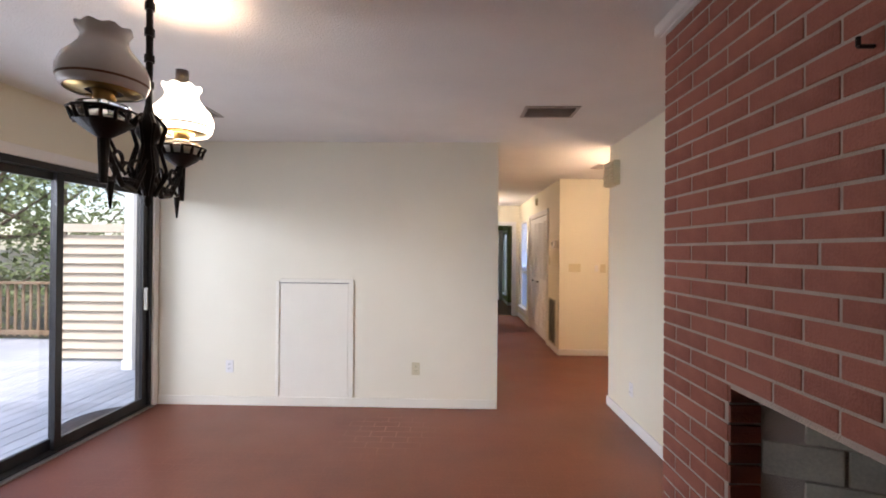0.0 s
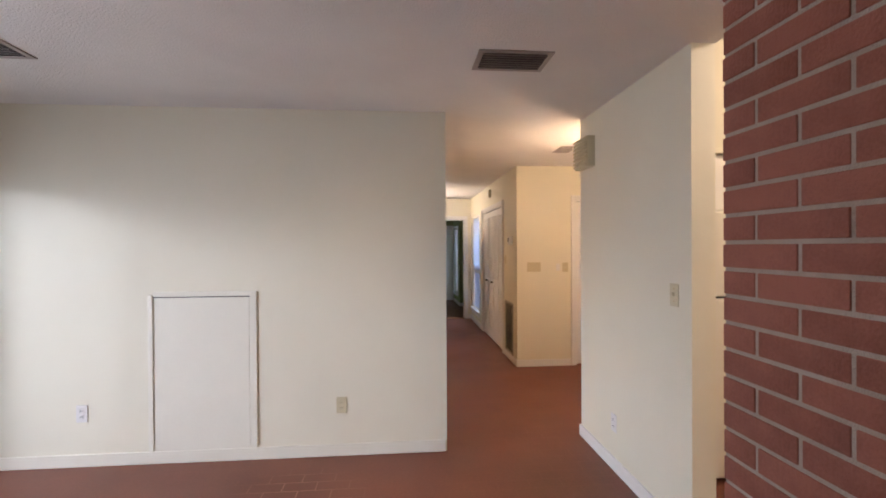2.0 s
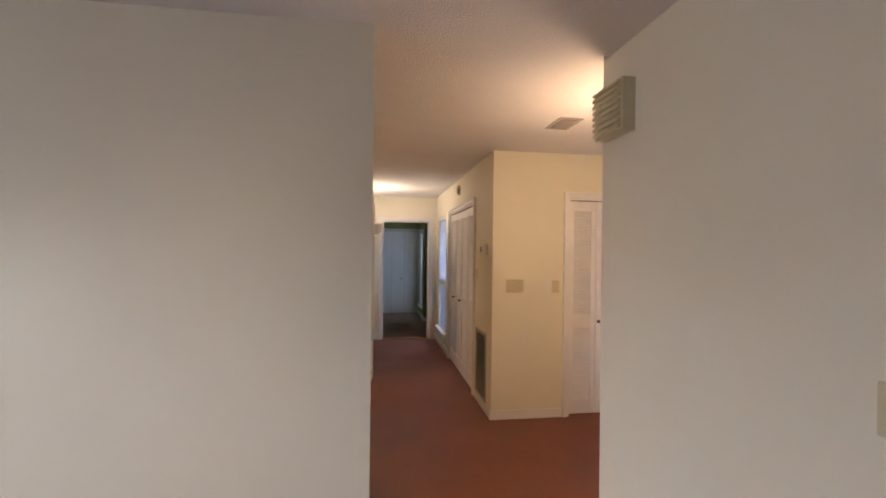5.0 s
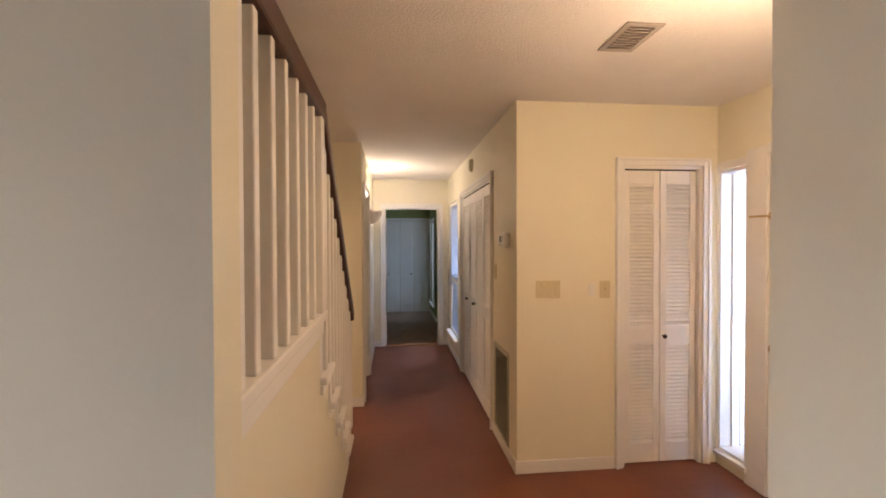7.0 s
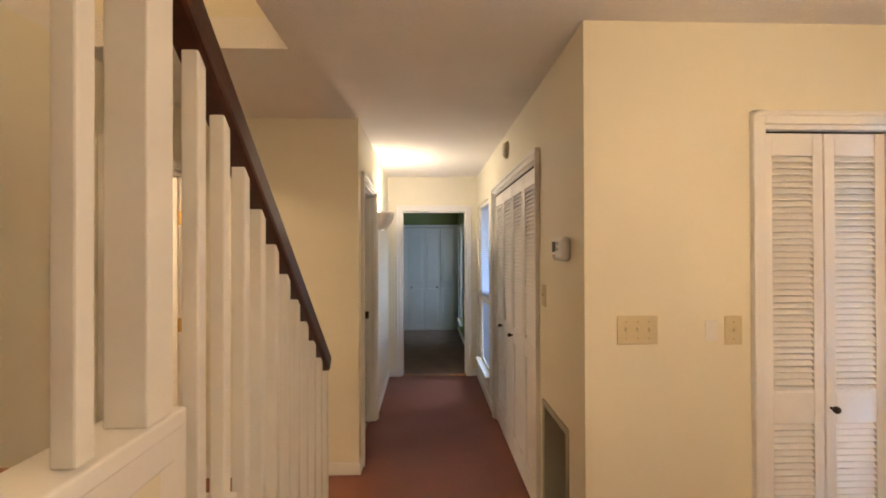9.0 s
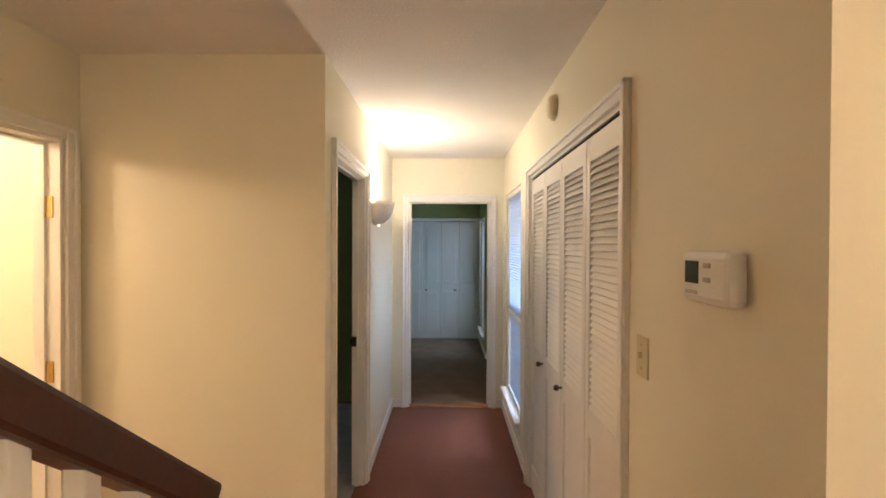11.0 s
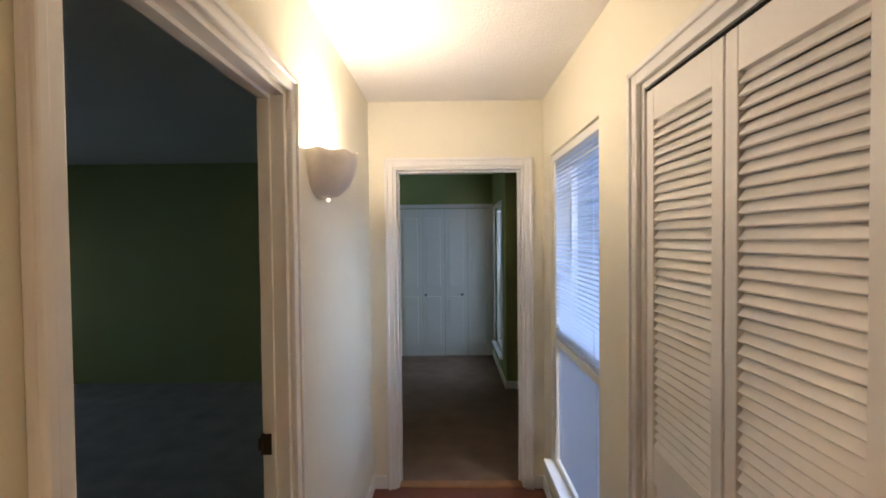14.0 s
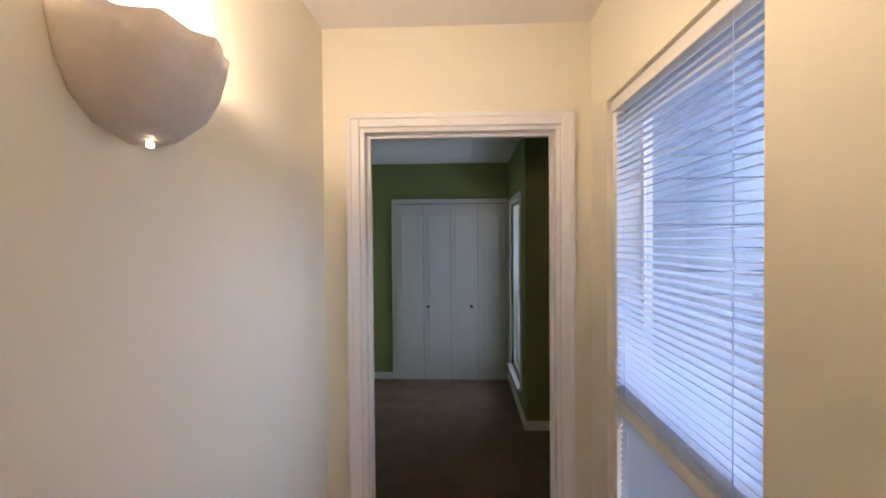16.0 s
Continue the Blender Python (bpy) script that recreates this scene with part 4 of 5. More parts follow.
def return_grille():
    ob = thing("return_air_grille", "tan metal return air grille low on the hall wall", "air grille", at_right(6.545, 0.075))
    w, h, f = 0.43, 0.665, 0.03
    part("frame", boxes((-w / 2, -0.010, 0, -w / 2 + f, -0.001, h), (w / 2 - f, -0.010, 0, w / 2, -0.001, h), (-w / 2 + f, -0.010, 0, w / 2 - f, -0.001, f), (-w / 2 + f, -0.010, h - f, w / 2 - f, -0.001, h), bevel=0.002), GRILLE, ob)
    part("backing", boxes((-w / 2 + f, -0.002, f, w / 2 - f, -0.001, h - f)), DARKSLOT, ob)
    slat = bmesh.new()
    box(slat, -w / 2 + f, -0.006, -0.001, w / 2 - f, 0.006, 0.001)
    bmesh.ops.rotate(slat, cent=(0, 0, 0), matrix=Matrix.Rotation(radians(-40), 3, "X"), verts=slat.verts)
    me = mesh_of("slat", slat, GRILLE)
    for i in range(44):
        part("slat", me, GRILLE, ob, at=pose(0, -0.006, f + (i + 0.5) * (h - 2 * f) / 44))


return_grille()


# shell sconce
def sconce():
    ob = thing("wall_sconce", "plaster scallop shell wall sconce, lit, on the hall wall", "wall lamp", at_left(8.825, 1.737))
    bm = bmesh.new()
    prof = [(0.004, 0.0), (0.082, 0.017), (0.126, 0.053), (0.149, 0.097), (0.160, 0.142), (0.165, 0.178)]

    def wave(a, k):
        flute = 0.055 * abs(math.sin(5 * a)) * k / 5
        return (1.0 + flute - 0.015, (-0.009 * abs(math.cos(5 * a)) if k == 5 else 0.0))
    lathe(bm, prof, 72, span=math.pi, wave=wave)
    bmesh.ops.scale(bm, vec=(1.0, 0.90, 1.0), verts=bm.verts)
    bmesh.ops.rotate(bm, cent=(0, 0, 0), matrix=Matrix.Rotation(math.pi, 3, "Z"), verts=bm.verts)
    solid(bm, 0.008)
    part("shell", bm, SHELL, ob, "fluted off-white plaster shell")
    # glowing block stands in for lamp light leaking through the screw hole
    part("tip", boxes((-0.005, -0.040, -0.006, 0.005, -0.030, 0.004), bevel=0.002), LITGLASS, ob, "small glowing block for the lamp light leaking through the screw hole")
    b = bmesh.new()
    bmesh.ops.create_uvsphere(b, u_segments=16, v_segments=10, radius=0.03, matrix=pose(0, -0.075, 0.14))
    rod(b, (0, -0.075, 0.05), (0, -0.075, 0.115), 0.014)
    part("bulb", b, LITGLASS, ob, "lit frosted bulb")


sconce()


# windows
def sash_window(name, label, w, z0, z1, depth, m, mat=TRIM):
    """Double-hung window in an opening of a wall; local -y faces the room."""
    ob = thing(name, label, "window", m, kind="structure")
    zm = (z0 + z1) / 2 - 0.08
    part("window_frame", boxes((0, 0.02, z0, 0.035, depth, z1), (w - 0.035, 0.02, z0, w, depth, z1), (0.035, 0.02, z1 - 0.035, w - 0.035, depth, z1), (0.035, 0.02, z0, w - 0.035, depth, z0 + 0.03), bevel=0.003), mat, ob)
    for nm, a, b, y in (("upper_sash", zm - 0.02, z1 - 0.036, depth * 0.70), ("lower_sash", z0 + 0.031, zm + 0.02, depth * 0.45)):
        s = part(nm, boxes((0.036, y, a, 0.060, y + 0.028, b), (w - 0.060, y, a, w - 0.036, y + 0.028, b), (0.060, y, a, w - 0.060, y + 0.028, a + 0.04), (0.060, y, b - 0.035, w - 0.060, y + 0.028, b), bevel=0.002), mat, ob)
        g = part("pane", boxes((0.060, y + 0.012, a + 0.04, w - 0.060, y + 0.016, b - 0.035)), PANE, s)
        g.visible_shadow = False
    return ob


hw = HALL_WINDOW[1] - HALL_WINDOW[0]
hall_window = sash_window("window_hall", "white double-hung window with a half-raised blind", hw, HALL_WINDOW[2], HALL_WINDOW[3], T + 0.03, at_right(HALL_WINDOW[1]))
part("window_sill", boxes((-0.03, -0.045, HALL_WINDOW[2] - 0.03, hw + 0.03, 0.05, HALL_WINDOW[2] + 0.002), bevel=0.006), TRIM, hall_window, "white painted sill")
part("apron", boxes((-0.01, -0.016, HALL_WINDOW[2] - 0.10, hw + 0.01, -0.001, HALL_WINDOW[2] - 0.031), bevel=0.004), TRIM, hall_window)


def blind(name, label, w, top, bottom, m, pitch=0.0225, tilt=38):
    ob = thing(name, label, "window blind", m)
    part("head_rail", boxes((0.006, 0.006, top - 0.045, w - 0.006, 0.048, top - 0.004), bevel=0.004), TRIM, ob, "cream head rail")
    slat = bmesh.new()
    box(slat, 0.012, -0.0125, -0.0006, w - 0.012, 0.0125, 0.0006)
    bmesh.ops.rotate(slat, cent=(0, 0, 0), matrix=Matrix.Rotation(radians(tilt), 3, "X"), verts=slat.verts)
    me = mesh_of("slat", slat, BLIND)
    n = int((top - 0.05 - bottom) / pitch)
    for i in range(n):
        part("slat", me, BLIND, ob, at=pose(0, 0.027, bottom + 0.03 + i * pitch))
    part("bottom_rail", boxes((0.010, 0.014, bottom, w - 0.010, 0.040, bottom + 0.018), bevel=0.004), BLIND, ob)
    for x in (0.12, w - 0.12):
        c = bmesh.new()
        rod(c, (x, 0.013, bottom + 0.01), (x, 0.013, top - 0.03), 0.0012, n=6)
        part("cord", c, BLIND, ob)
    return ob


blind("venetian_blind", "white mini venetian blind, tinted blue for sky light, lowered halfway, slats open", hw, HALL_WINDOW[3], 1.02, at_right(HALL_WINDOW[1], 0, XR + 0.004), tilt=9)
# second set of slats is added to imitate the lower pane's pale lined reflection
blind("venetian_blind", "blue-tinted mini blind with shut slats, added for the lower pane's pale lined look", hw, 1.012, HALL_WINDOW[2] + 0.004, at_right(HALL_WINDOW[1], 0, XR + 0.014), tilt=52)
sw = SIDELIGHT[1] - SIDELIGHT[0]
sl = thing("window_sidelight", "narrow white sidelight window beside the entry door", "window", at_right(SIDELIGHT[1], 0, XF), kind="structure")
z0, z1 = SIDELIGHT[2], SIDELIGHT[3]
part("window_frame", boxes((0, 0.004, z0, 0.022, 0.25, z1), (sw - 0.022, 0.004, z0, sw, 0.25, z1), (0.022, 0.004, z1 - 0.022, sw - 0.022, 0.25, z1), (0.022, 0.004, z0, sw - 0.022, 0.25, z0 + 0.022), bevel=0.003), TRIM, sl)
for y in (0.085, 0.145):
    part("stop_bead", boxes((0.022, y, z0 + 0.022, 0.034, y + 0.05, z1 - 0.022), (sw - 0.034, y, z0 + 0.022, sw - 0.022, y + 0.05, z1 - 0.022), bevel=0.003), TRIM, sl)
part("sash", boxes((0.022, 0.20, z0 + 0.022, 0.048, 0.235, z1 - 0.022), (sw - 0.048, 0.20, z0 + 0.022, sw - 0.022, 0.235, z1 - 0.022), (0.048, 0.20, z0 + 0.022, sw - 0.048, 0.235, z0 + 0.05), (0.048, 0.20, z1 - 0.05, sw - 0.048, 0.235, z1 - 0.022), bevel=0.002), TRIM, sl)
g = part("pane", boxes((0.048, 0.215, z0 + 0.05, sw - 0.048, 0.219, z1 - 0.05)), PANE, sl)
g.visible_shadow = False
part("window_sill", boxes((0.0, -0.03, z0 - 0.03, sw + 0.02, 0.003, z0), bevel=0.005), TRIM, sl, "white painted sill")
part("casing", boxes((sw, -0.016, 0.0, sw + 0.165, 0, 2.09), (0, -0.016, z1, sw, 0, z1 + 0.05), bevel=0.004), TRIM, sl)
bw = BED_WINDOW[1] - BED_WINDOW[0]
bed_window = sash_window("window_bedroom", "white double-hung bedroom window in daylight", bw, BED_WINDOW[2], BED_WINDOW[3], 0.14, at_right(BED_WINDOW[1], 0, 2.10))
part("window_sill", boxes((-0.03, -0.045, BED_WINDOW[2] - 0.03, bw + 0.03, 0.05, BED_WINDOW[2]), bevel=0.006), TRIM, bed_window, "white painted sill")
bm = boxes((-0.05, -0.016, BED_WINDOW[2], 0, -0.001, BED_WINDOW[3] + 0.05), (bw, -0.016, BED_WINDOW[2], bw + 0.05, -0.001, BED_WINDOW[3] + 0.05), (0, -0.016, BED_WINDOW[3], bw, -0.001, BED_WINDOW[3] + 0.05), bevel=0.004)
part("casing", bm, TRIM, bed_window)


# entry door
def entry_door():
    w, h = ENTRY[1] - ENTRY[0], ENTRY[3]
    ob = thing("entry_door", "dark brown six-panel wooden entry door, shut, brass knob", "door", at_right(ENTRY[1], 0, XF))
    part("leaf", boxes((0.004, 0.0, 0.012, w - 0.004, 0.042, h - 0.006), bevel=0.003), DOORWOOD, ob)
    for c in range(2):
        x0 = 0.13 + c * 0.36
        for z0, z1 in ((0.20, 0.52), (0.60, 0.92), (1.02, 1.30), (1.38, 1.62), (1.70, 1.90)):
            part("panel", boxes((x0, -0.010, z0, x0 + 0.29, 0.002, z1), bevel=0.008), DOORWOOD, ob, "raised wooden panel")
            part("moulding", boxes((x0 - 0.022, -0.006, z0 - 0.022, x0 + 0.312, 0.001, z1 + 0.022), bevel=0.005), DOORWOOD, ob)
    k = bmesh.new()
    lathe(k, [(0.033, 0.0), (0.033, 0.006), (0.012, 0.010), (0.011, 0.03), (0.024, 0.042), (0.029, 0.055), (0.024, 0.068), (0.0, 0.072)], 20, m=pose(0.07, 0, 0.905, 90, 0, 0))
    part("knob", k, BRASS, ob, "polished brass knob")
    g = bmesh.new()
    rod(g, (-0.14, -0.03, 1.672), (0.03, -0.035, 1.668), 0.006)
    box(g, 0.0, -0.03, 1.65, 0.03, 0.0, 1.69, bevel=0.004)
    bmesh.ops.create_uvsphere(g, u_segments=12, v_segments=8, radius=0.016, matrix=pose(0.03, -0.035, 1.668))
    part("door_guard", g, BRASS, ob, "brass swing-bar door guard")
    bm = boxes((-0.002, 0.05, 0, 0.0, 0.14, h), (w, 0.05, 0, w + 0.002, 0.14, h))
    part("stop", bm, TRIM, ob)
    part("casing", boxes((w, -0.016, 0, w + 0.062, -0.001, h + 0.062), (-0.024, -0.0165, h, w, -0.001, h + 0.062), bevel=0.004), TRIM, ob, "white painted surround")


entry_door()
for z in (0.25, 1.05, 1.75):
    hinge = boxes((PASSAGE_DOOR[1] - PASSAGE_DOOR[0] - 0.022, 0.03, z - 0.045, PASSAGE_DOOR[1] - PASSAGE_DOOR[0] - 0.018, 0.07, z + 0.045))
    rod(hinge, (PASSAGE_DOOR[1] - PASSAGE_DOOR[0] - 0.024, 0.072, z - 0.047), (PASSAGE_DOOR[1] - PASSAGE_DOOR[0] - 0.024, 0.072, z + 0.047), 0.006)
    part("hinge", hinge, BRASS, passage_frame, "brass hinge")


# kitchen
def tube(bm, pts, r, n=8):
    """One bent round bar through points that rise or fall along z."""
    rings = [[bm.verts.new((x + r * math.cos(math.tau * i / n), y + r * math.sin(math.tau * i / n), z)) for i in range(n)] for x, y, z in pts]
    for p, q in zip(rings, rings[1:]):
        for i in range(n):
            bm.faces.new((p[i], p[(i + 1) % n], q[(i + 1) % n], q[i]))
    bm.faces.new(rings[0])
    bm.faces.new(rings[-1])
    bmesh.ops.recalc_face_normals(bm, faces=bm.faces)


def fridge():
    x0, x1, y, h, split = 2.37, 3.125, 3.33, 1.665, 1.14
    ob = thing("refrigerator", "cream top-freezer refrigerator with curved metal handles", "refrigerator", pose(x0, y, 0))
    w = x1 - x0
    part("cabinet", boxes((0, 0.065, 0.03, w, 0.69, h), bevel=0.006), FRIDGE, ob)
    part("kick_plate", boxes((0.01, 0.075, 0.0, w - 0.01, 0.62, 0.03)), DARKSLOT, ob)
    for nm, z0, z1 in (("fridge_door", 0.035, split - 0.006), ("freezer_door", split + 0.006, h + 0.002)):
        d = part(nm, boxes((0, 0, z0, w, 0.06, z1), bevel=0.012), FRIDGE, ob)
        lo, hi = (0.78, split - 0.02) if nm == "fridge_door" else (split + 0.02, 1.51)
        hb = bmesh.new()
        n = 10
        far = lo if nm == "fridge_door" else hi
        near = hi if nm == "fridge_door" else lo
        pts = [(w - 0.055 + 0.010 * math.sin(math.pi * i / n), -0.02 - 0.016 * math.sin(math.pi * i / n), near + (far - near) * i / n) for i in range(n + 1)]
        tube(hb, pts, 0.009)
        box(hb, w - 0.085, -0.022, far - 0.03, w - 0.03, 0.002, far + 0.03, bevel=0.004)
        box(hb, w - 0.07, -0.022, near - 0.012, w - 0.04, 0.002, near + 0.012, bevel=0.004)
        part("handle", hb, CHROME, d, "brushed metal handle")
    part("gasket", boxes((0.01, 0.03, split - 0.006, w - 0.01, 0.065, split + 0.006)), DARKSLOT, ob, "strip coloured dark for the shade in the gap between the doors")


fridge()


def wall_cabinet(x0, x1, z0, z1, doors, label):
    y = 3.73
    ob = thing("wall_cabinet", label, "cabinet", pose(x0, y, z0), "kitchen cabinets")
    w, h = x1 - x0, z1 - z0
    part("body", boxes((0, 0.02, 0, w, 4.03 - y, h)), CABINET, ob)
    dw = w / doors
    for i in range(doors):
        d = part("door", boxes((i * dw + 0.006, -0.001, 0.008, (i + 1) * dw - 0.006, 0.019, h - 0.03), bevel=0.004), CABINET, ob)
        for z in (h - 0.10,):
            part("hinge", boxes((i * dw - 0.005, -0.012, z - 0.03, i * dw + 0.007, 0.0, z + 0.03), bevel=0.002), IRON, d, "black surface hinge")


wall_cabinet(2.38, 3.53, 1.70, 2.10, 3, "white painted wall cabinet above the refrigerator")
wall_cabinet(3.532, 4.69, 1.40, 2.10, 3, "white painted wall cabinet above the counter")
structure("trim_soffit", boxes((2.10 + T, 3.695, 2.10, 5.6, 3.73, 2.135), bevel=0.004), KITCHEN_WALL, "cream trim strip above the cabinets", "trim")
structure("wall_soffit", boxes((2.10 + T, 3.705, 2.135, 5.6, 4.03, 3.4)), KITCHEN_WALL, "cream painted soffit wall")


def base_cabinet(x0, x1):
    ob = thing("base_cabinet", "white painted base cabinet with drawers below the counter", "cabinet", pose(x0, 3.43, 0), "kitchen cabinets")
    w = x1 - x0
    part("body", boxes((0, 0.02, 0.1, w, 0.6, 0.862)), CABINET, ob)
    part("kick_plate", boxes((0, 0.08, 0, w, 0.6, 0.1)), DARKSLOT, ob)
    for z0, z1 in ((0.12, 0.40), (0.41, 0.63), (0.64, 0.845)):
        part("drawer", boxes((0.012, 0, z0, w - 0.012, 0.019, z1), bevel=0.004), CABINET, ob)


base_cabinet(3.14, 3.74)
base_cabinet(3.742, 4.342)
ct = thing("worktop", "tan laminate worktop with a brown wooden edge", "worktop", pose(3.135, 3.40, 0.862))
part("slab", boxes((0, 0.02, 0, 2.46, 0.63, 0.038), bevel=0.003), COUNTER, ct)
part("edge", boxes((0, 0, 0, 2.46, 0.02, 0.040), bevel=0.004), DARKWOOD, ct, "dark wooden front edge")
part("backsplash", boxes((0, 0.605, 0.0385, 2.46, 0.63, 0.12), bevel=0.003), OAKSTRIP, ct, "orange-brown wooden upstand")


def wall_vent():
    ob = thing("wall_vent", "white wall vent with vertical slats above the cabinets", "air vent", pose(3.17, 3.705, 2.675))
    w, h, f = 0.25, 0.215, 0.028
    part("frame", boxes((-w / 2, -0.008, -h / 2, -w / 2 + f, -0.001, h / 2), (w / 2 - f, -0.008, -h / 2, w / 2, -0.001, h / 2), (-w / 2 + f, -0.008, -h / 2, w / 2 - f, -0.001, -h / 2 + f), (-w / 2 + f, -0.008, h / 2 - f, w / 2 - f, -0.001, h / 2)), PLASTIC, ob)
    part("backing", boxes((-w / 2 + f, -0.0025, -h / 2 + f, w / 2 - f, -0.001, h / 2 - f)), DARKSLOT, ob)
    slat = mesh_of("slat", boxes((-0.002, -0.010, -h / 2 + f, 0.002, -0.003, h / 2 - f)), VENT)
    for i in range(11):
        part("slat", slat, VENT, ob, at=pose(-w / 2 + f + (i + 0.5) * (w - 2 * f) / 11, 0, 0))


wall_vent()
# outdoors: ground, deck, fence, railing, trees
structure("ground", boxes((-300, -300, -0.6, 300, 300, -0.45)), SOIL, "bare earth and leaf litter", "ground")
deck = tagged(part("deck", boxes((-7.2, -2.5, -0.40, XA - 0.16, 7.3, -0.16)), FENCEWOOD), "weathered grey-blue timber deck outside the patio door", "deck", "", "structure")
plank = mesh_of("plank", boxes((-0.068, 0, 0, 0.068, 9.8, 0.028), bevel=0.004), DECK)
x = XA - 0.24
while x > -7.15:
    part("plank", plank, DECK, deck, at=pose(x, -2.5, -0.132 + random.uniform(-0.002, 0.002)))
    x -= 0.143
mat_ob = bmesh.new()
lathe(mat_ob, [(0.001, 0.012), (0.40, 0.012), (0.43, 0.0)], 24, span=math.pi)
bmesh.ops.rotate(mat_ob, cent=(0, 0, 0), matrix=Matrix.Rotation(math.pi / 2, 3, "Z"), verts=mat_ob.verts)
bmesh.ops.scale(mat_ob, vec=(1.15, 1.0, 1.0), verts=mat_ob.verts)
solid(mat_ob, 0.006)
mat_ob = tagged(part("door_mat", mat_ob, MAT, at=pose(XA - 0.175, 3.78, -0.096)), "dark grey half-round door mat on the deck", "door mat")


def louvre_fence():
    ob = thing("privacy_screen", "pale timber privacy screen of lapped louvre boards", "fence", pose(-4.72, 5.86, -0.10))
    w = 1.0
    for x in (0.0, w):
        part("post", boxes((x - 0.045, -0.02, 0, x + 0.045, 0.07, 1.74), bevel=0.005), SIDING, ob)
    part("cap", boxes((-0.07, -0.05, 1.74, w + 0.07, 0.10, 1.85), bevel=0.006), SIDING, ob)
    bd = bmesh.new()
    box(bd, 0.045, -0.008, -0.075, w - 0.045, 0.008, 0.075, bevel=0.003)
    bmesh.ops.rotate(bd, cent=(0, 0, 0), matrix=Matrix.Rotation(radians(-32), 3, "X"), verts=bd.verts)
    me = mesh_of("board", bd, SIDING)
    for i in range(13):
        part("board", me, SIDING, ob, at=pose(0, 0.025, 0.10 + i * 0.128))


louvre_fence()
pp = thing("porch_post", "white painted square porch post on the deck", "post", pose(-3.45, 5.50, -0.10))
part("shaft", boxes((-0.055, -0.055, 0, 0.055, 0.055, 3.1), bevel=0.006), WHITE_OUT, pp)
part("base", boxes((-0.07, -0.07, 0, 0.07, 0.07, 0.12), bevel=0.005), WHITE_OUT, pp)


def deck_railing(x0, y0, x1, y1):
    L = math.hypot(x1 - x0, y1 - y0)
    ob = thing("deck_railing", "brown weathered timber deck railing with upright slats", "railing", pose(x0, y0, -0.10, 0, 0, math.degrees(math.atan2(y1 - y0, x1 - x0))))
    part("top_rail", boxes((0, -0.06, 0.92, L, 0.06, 0.96), bevel=0.004), FENCEWOOD, ob)
    part("bottom_rail", boxes((0, -0.02, 0.08, L, 0.02, 0.16), bevel=0.004), FENCEWOOD, ob)
    bl = mesh_of("slat", boxes((-0.02, 0.02, 0.04, 0.02, 0.045, 0.92)), FENCEWOOD)
    for i in range(int(L / 0.13)):
        part("slat", bl, FENCEWOOD, ob, at=pose(0.07 + i * 0.13, 0, 0))
    po = mesh_of("post", boxes((-0.045, -0.045, 0, 0.045, 0.045, 1.02), bevel=0.005), FENCEWOOD)
    for i in range(int(L / 1.6) + 1):
        part("post", po, FENCEWOOD, ob, at=pose(0.045 + i * 1.6, -0.05, 0))


deck_railing(-7.1, 7.2, -4.85, 7.2)
deck_railing(-7.1, 7.1, -7.1, -2.4)


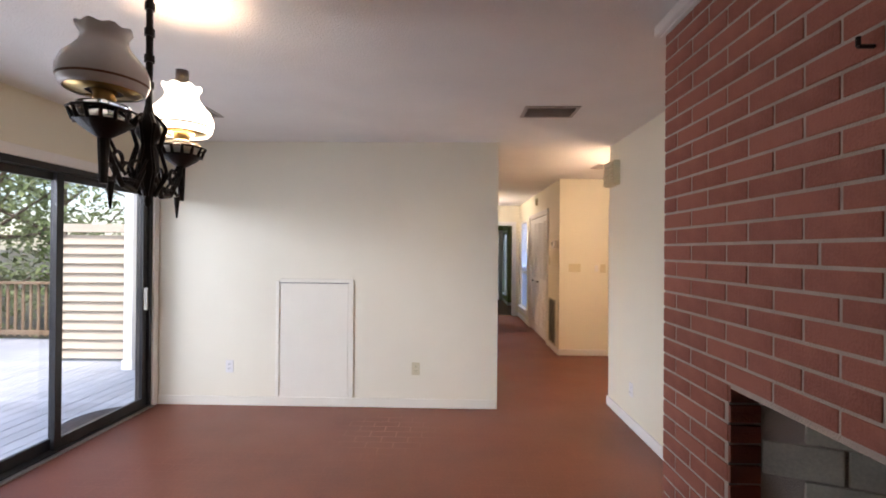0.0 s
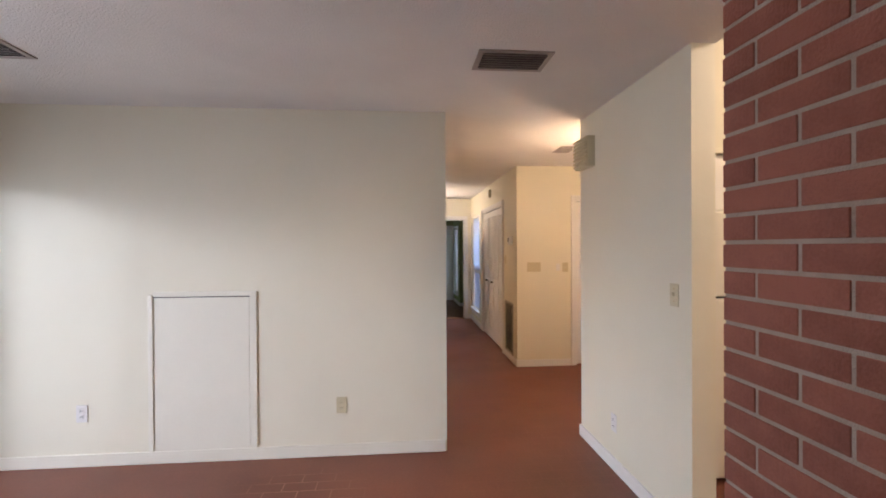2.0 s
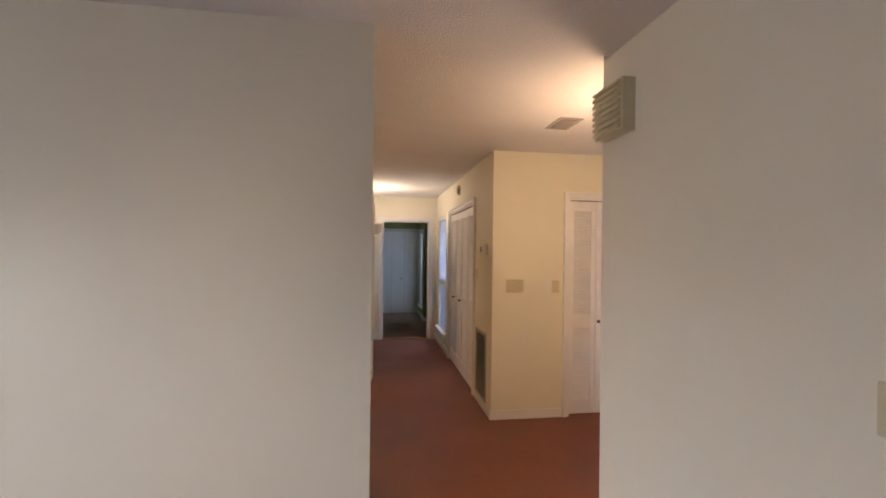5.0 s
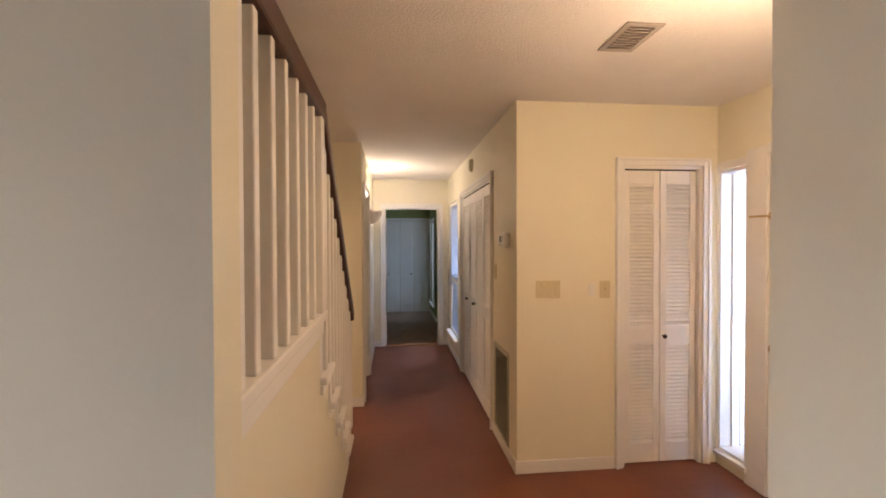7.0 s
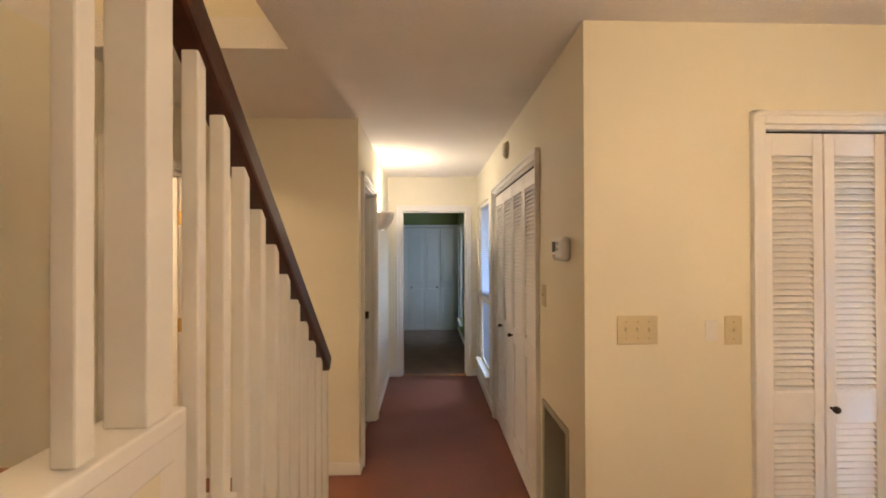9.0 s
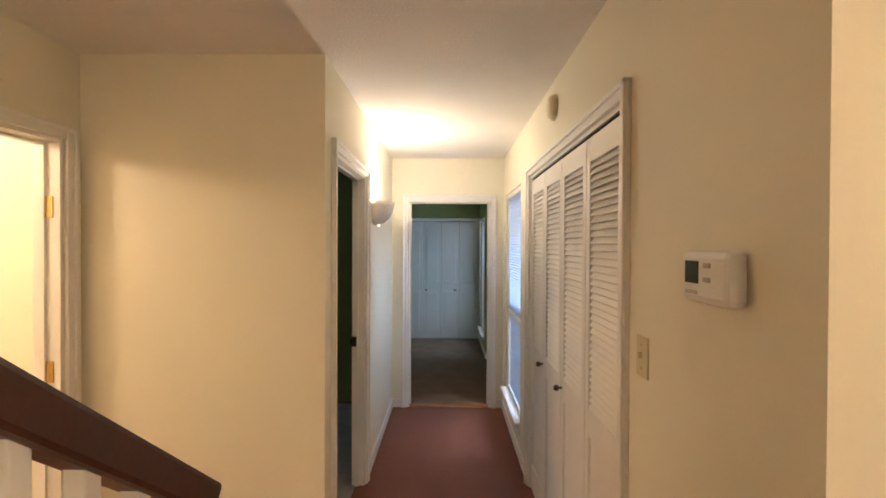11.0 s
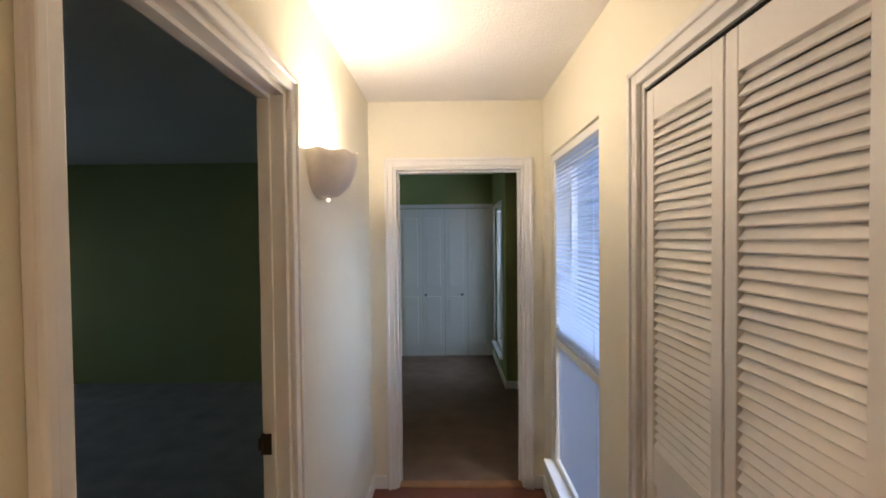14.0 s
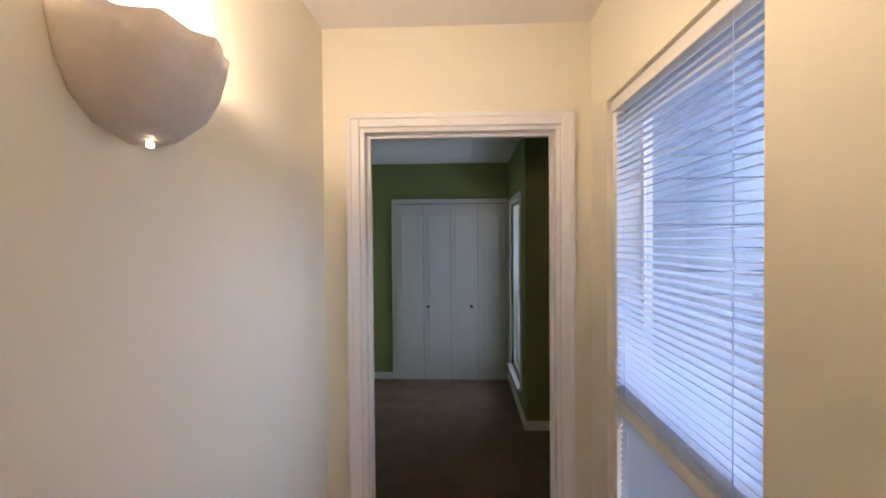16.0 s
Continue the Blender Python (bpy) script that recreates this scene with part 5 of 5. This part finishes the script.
def tree(x, y, h, crown, seed, leaves=2600):
    rng = random.Random(seed)
    ob = thing("tree", "leafy green broadleaf tree behind the deck", "tree", pose(x, y, -0.5), "garden trees")
    tb = bmesh.new()
    pts = [Vector((0, 0, 0))]
    for k in range(5):
        pts.append(pts[-1] + Vector((rng.uniform(-0.12, 0.12), rng.uniform(-0.12, 0.12), h * 0.15)))
    for k, (a, b) in enumerate(zip(pts, pts[1:])):
        rod(tb, a, b, 0.16 * (1 - k * 0.15), 0.16 * (1 - (k + 1) * 0.15), n=10)
    tips = []
    for k in range(16):
        a = pts[rng.randint(1, 5)]
        ang = rng.uniform(0, math.tau)
        tip = a + Vector((math.cos(ang) * crown * rng.uniform(0.5, 1.0), math.sin(ang) * crown * rng.uniform(0.5, 1.0), rng.uniform(-0.2, 0.35) * h))
        rod(tb, a, tip, 0.05, 0.012, n=6)
        tips += [tip, (a + tip) / 2]
    part("trunk", tb, BARK, ob)
    verts, faces = [], []
    for _ in range(leaves):
        c = rng.choice(tips) + Vector((rng.gauss(0, 0.42), rng.gauss(0, 0.42), rng.gauss(0, 0.36)))
        s = rng.uniform(0.05, 0.11)
        rot = Euler((rng.uniform(-1, 1), rng.uniform(-1, 1), rng.uniform(0, 6.28))).to_matrix()
        n = len(verts)
        for p in ((-s, 0, 0), (0, -s * 0.45, 0.02), (s, 0, 0), (0, s * 0.45, 0.02)):
            verts.append(c + rot @ Vector(p))
        faces.append((n, n + 1, n + 2, n + 3))
    me = bpy.data.meshes.new("crown")
    me.from_pydata(verts, [], faces)
    me.materials.append(LEAF)
    part("crown", me, LEAF, ob, "loose crown of small green leaves")


for i, (tx, ty, th, tc) in enumerate(((-8.6, 8.2, 4.6, 1.7), (-10.5, 6.2, 5.5, 2.0), (-9.0, 11.0, 5.0, 1.9), (-12.5, 9.5, 6.5, 2.3), (-6.6, 11.5, 4.4, 1.6), (-14, 13.5, 7.5, 2.6), (-9.4, 3.4, 5.0, 1.9), (-5.0, 14.0, 5.2, 2.0))):
    tree(tx, ty, th, tc, 20 + i)

# side yard: added low wall of white lap siding brightens the hall window's view
sd = thing("added_yard_wall", "added white lap-sided wall that brightens the view through the hall window", "garden wall", pose(3.05, 7.3, -0.45))
part("core", boxes((0.02, 0, 0, 0.14, 2.6, 1.62)), WHITE_OUT, sd)
lap = mesh_of("board", boxes((0, 0, 0, 0.02, 2.6, 0.118), bevel=0.003), WHITE_OUT)
for i in range(13):
    part("board", lap, WHITE_OUT, sd, at=pose(0, 0, 0.02 + i * 0.125, 0, -4, 0))
tree(6.5, 9.2, 4.5, 1.6, 51)
tree(7.2, 5.4, 5.0, 1.8, 52)

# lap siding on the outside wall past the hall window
lap_wall = thing("siding", "lap siding on the outside wall, coloured dark blue to offset the added daylight lamps", "siding", pose(XR + T + 0.01, YH - 0.004, -0.40), kind="structure")
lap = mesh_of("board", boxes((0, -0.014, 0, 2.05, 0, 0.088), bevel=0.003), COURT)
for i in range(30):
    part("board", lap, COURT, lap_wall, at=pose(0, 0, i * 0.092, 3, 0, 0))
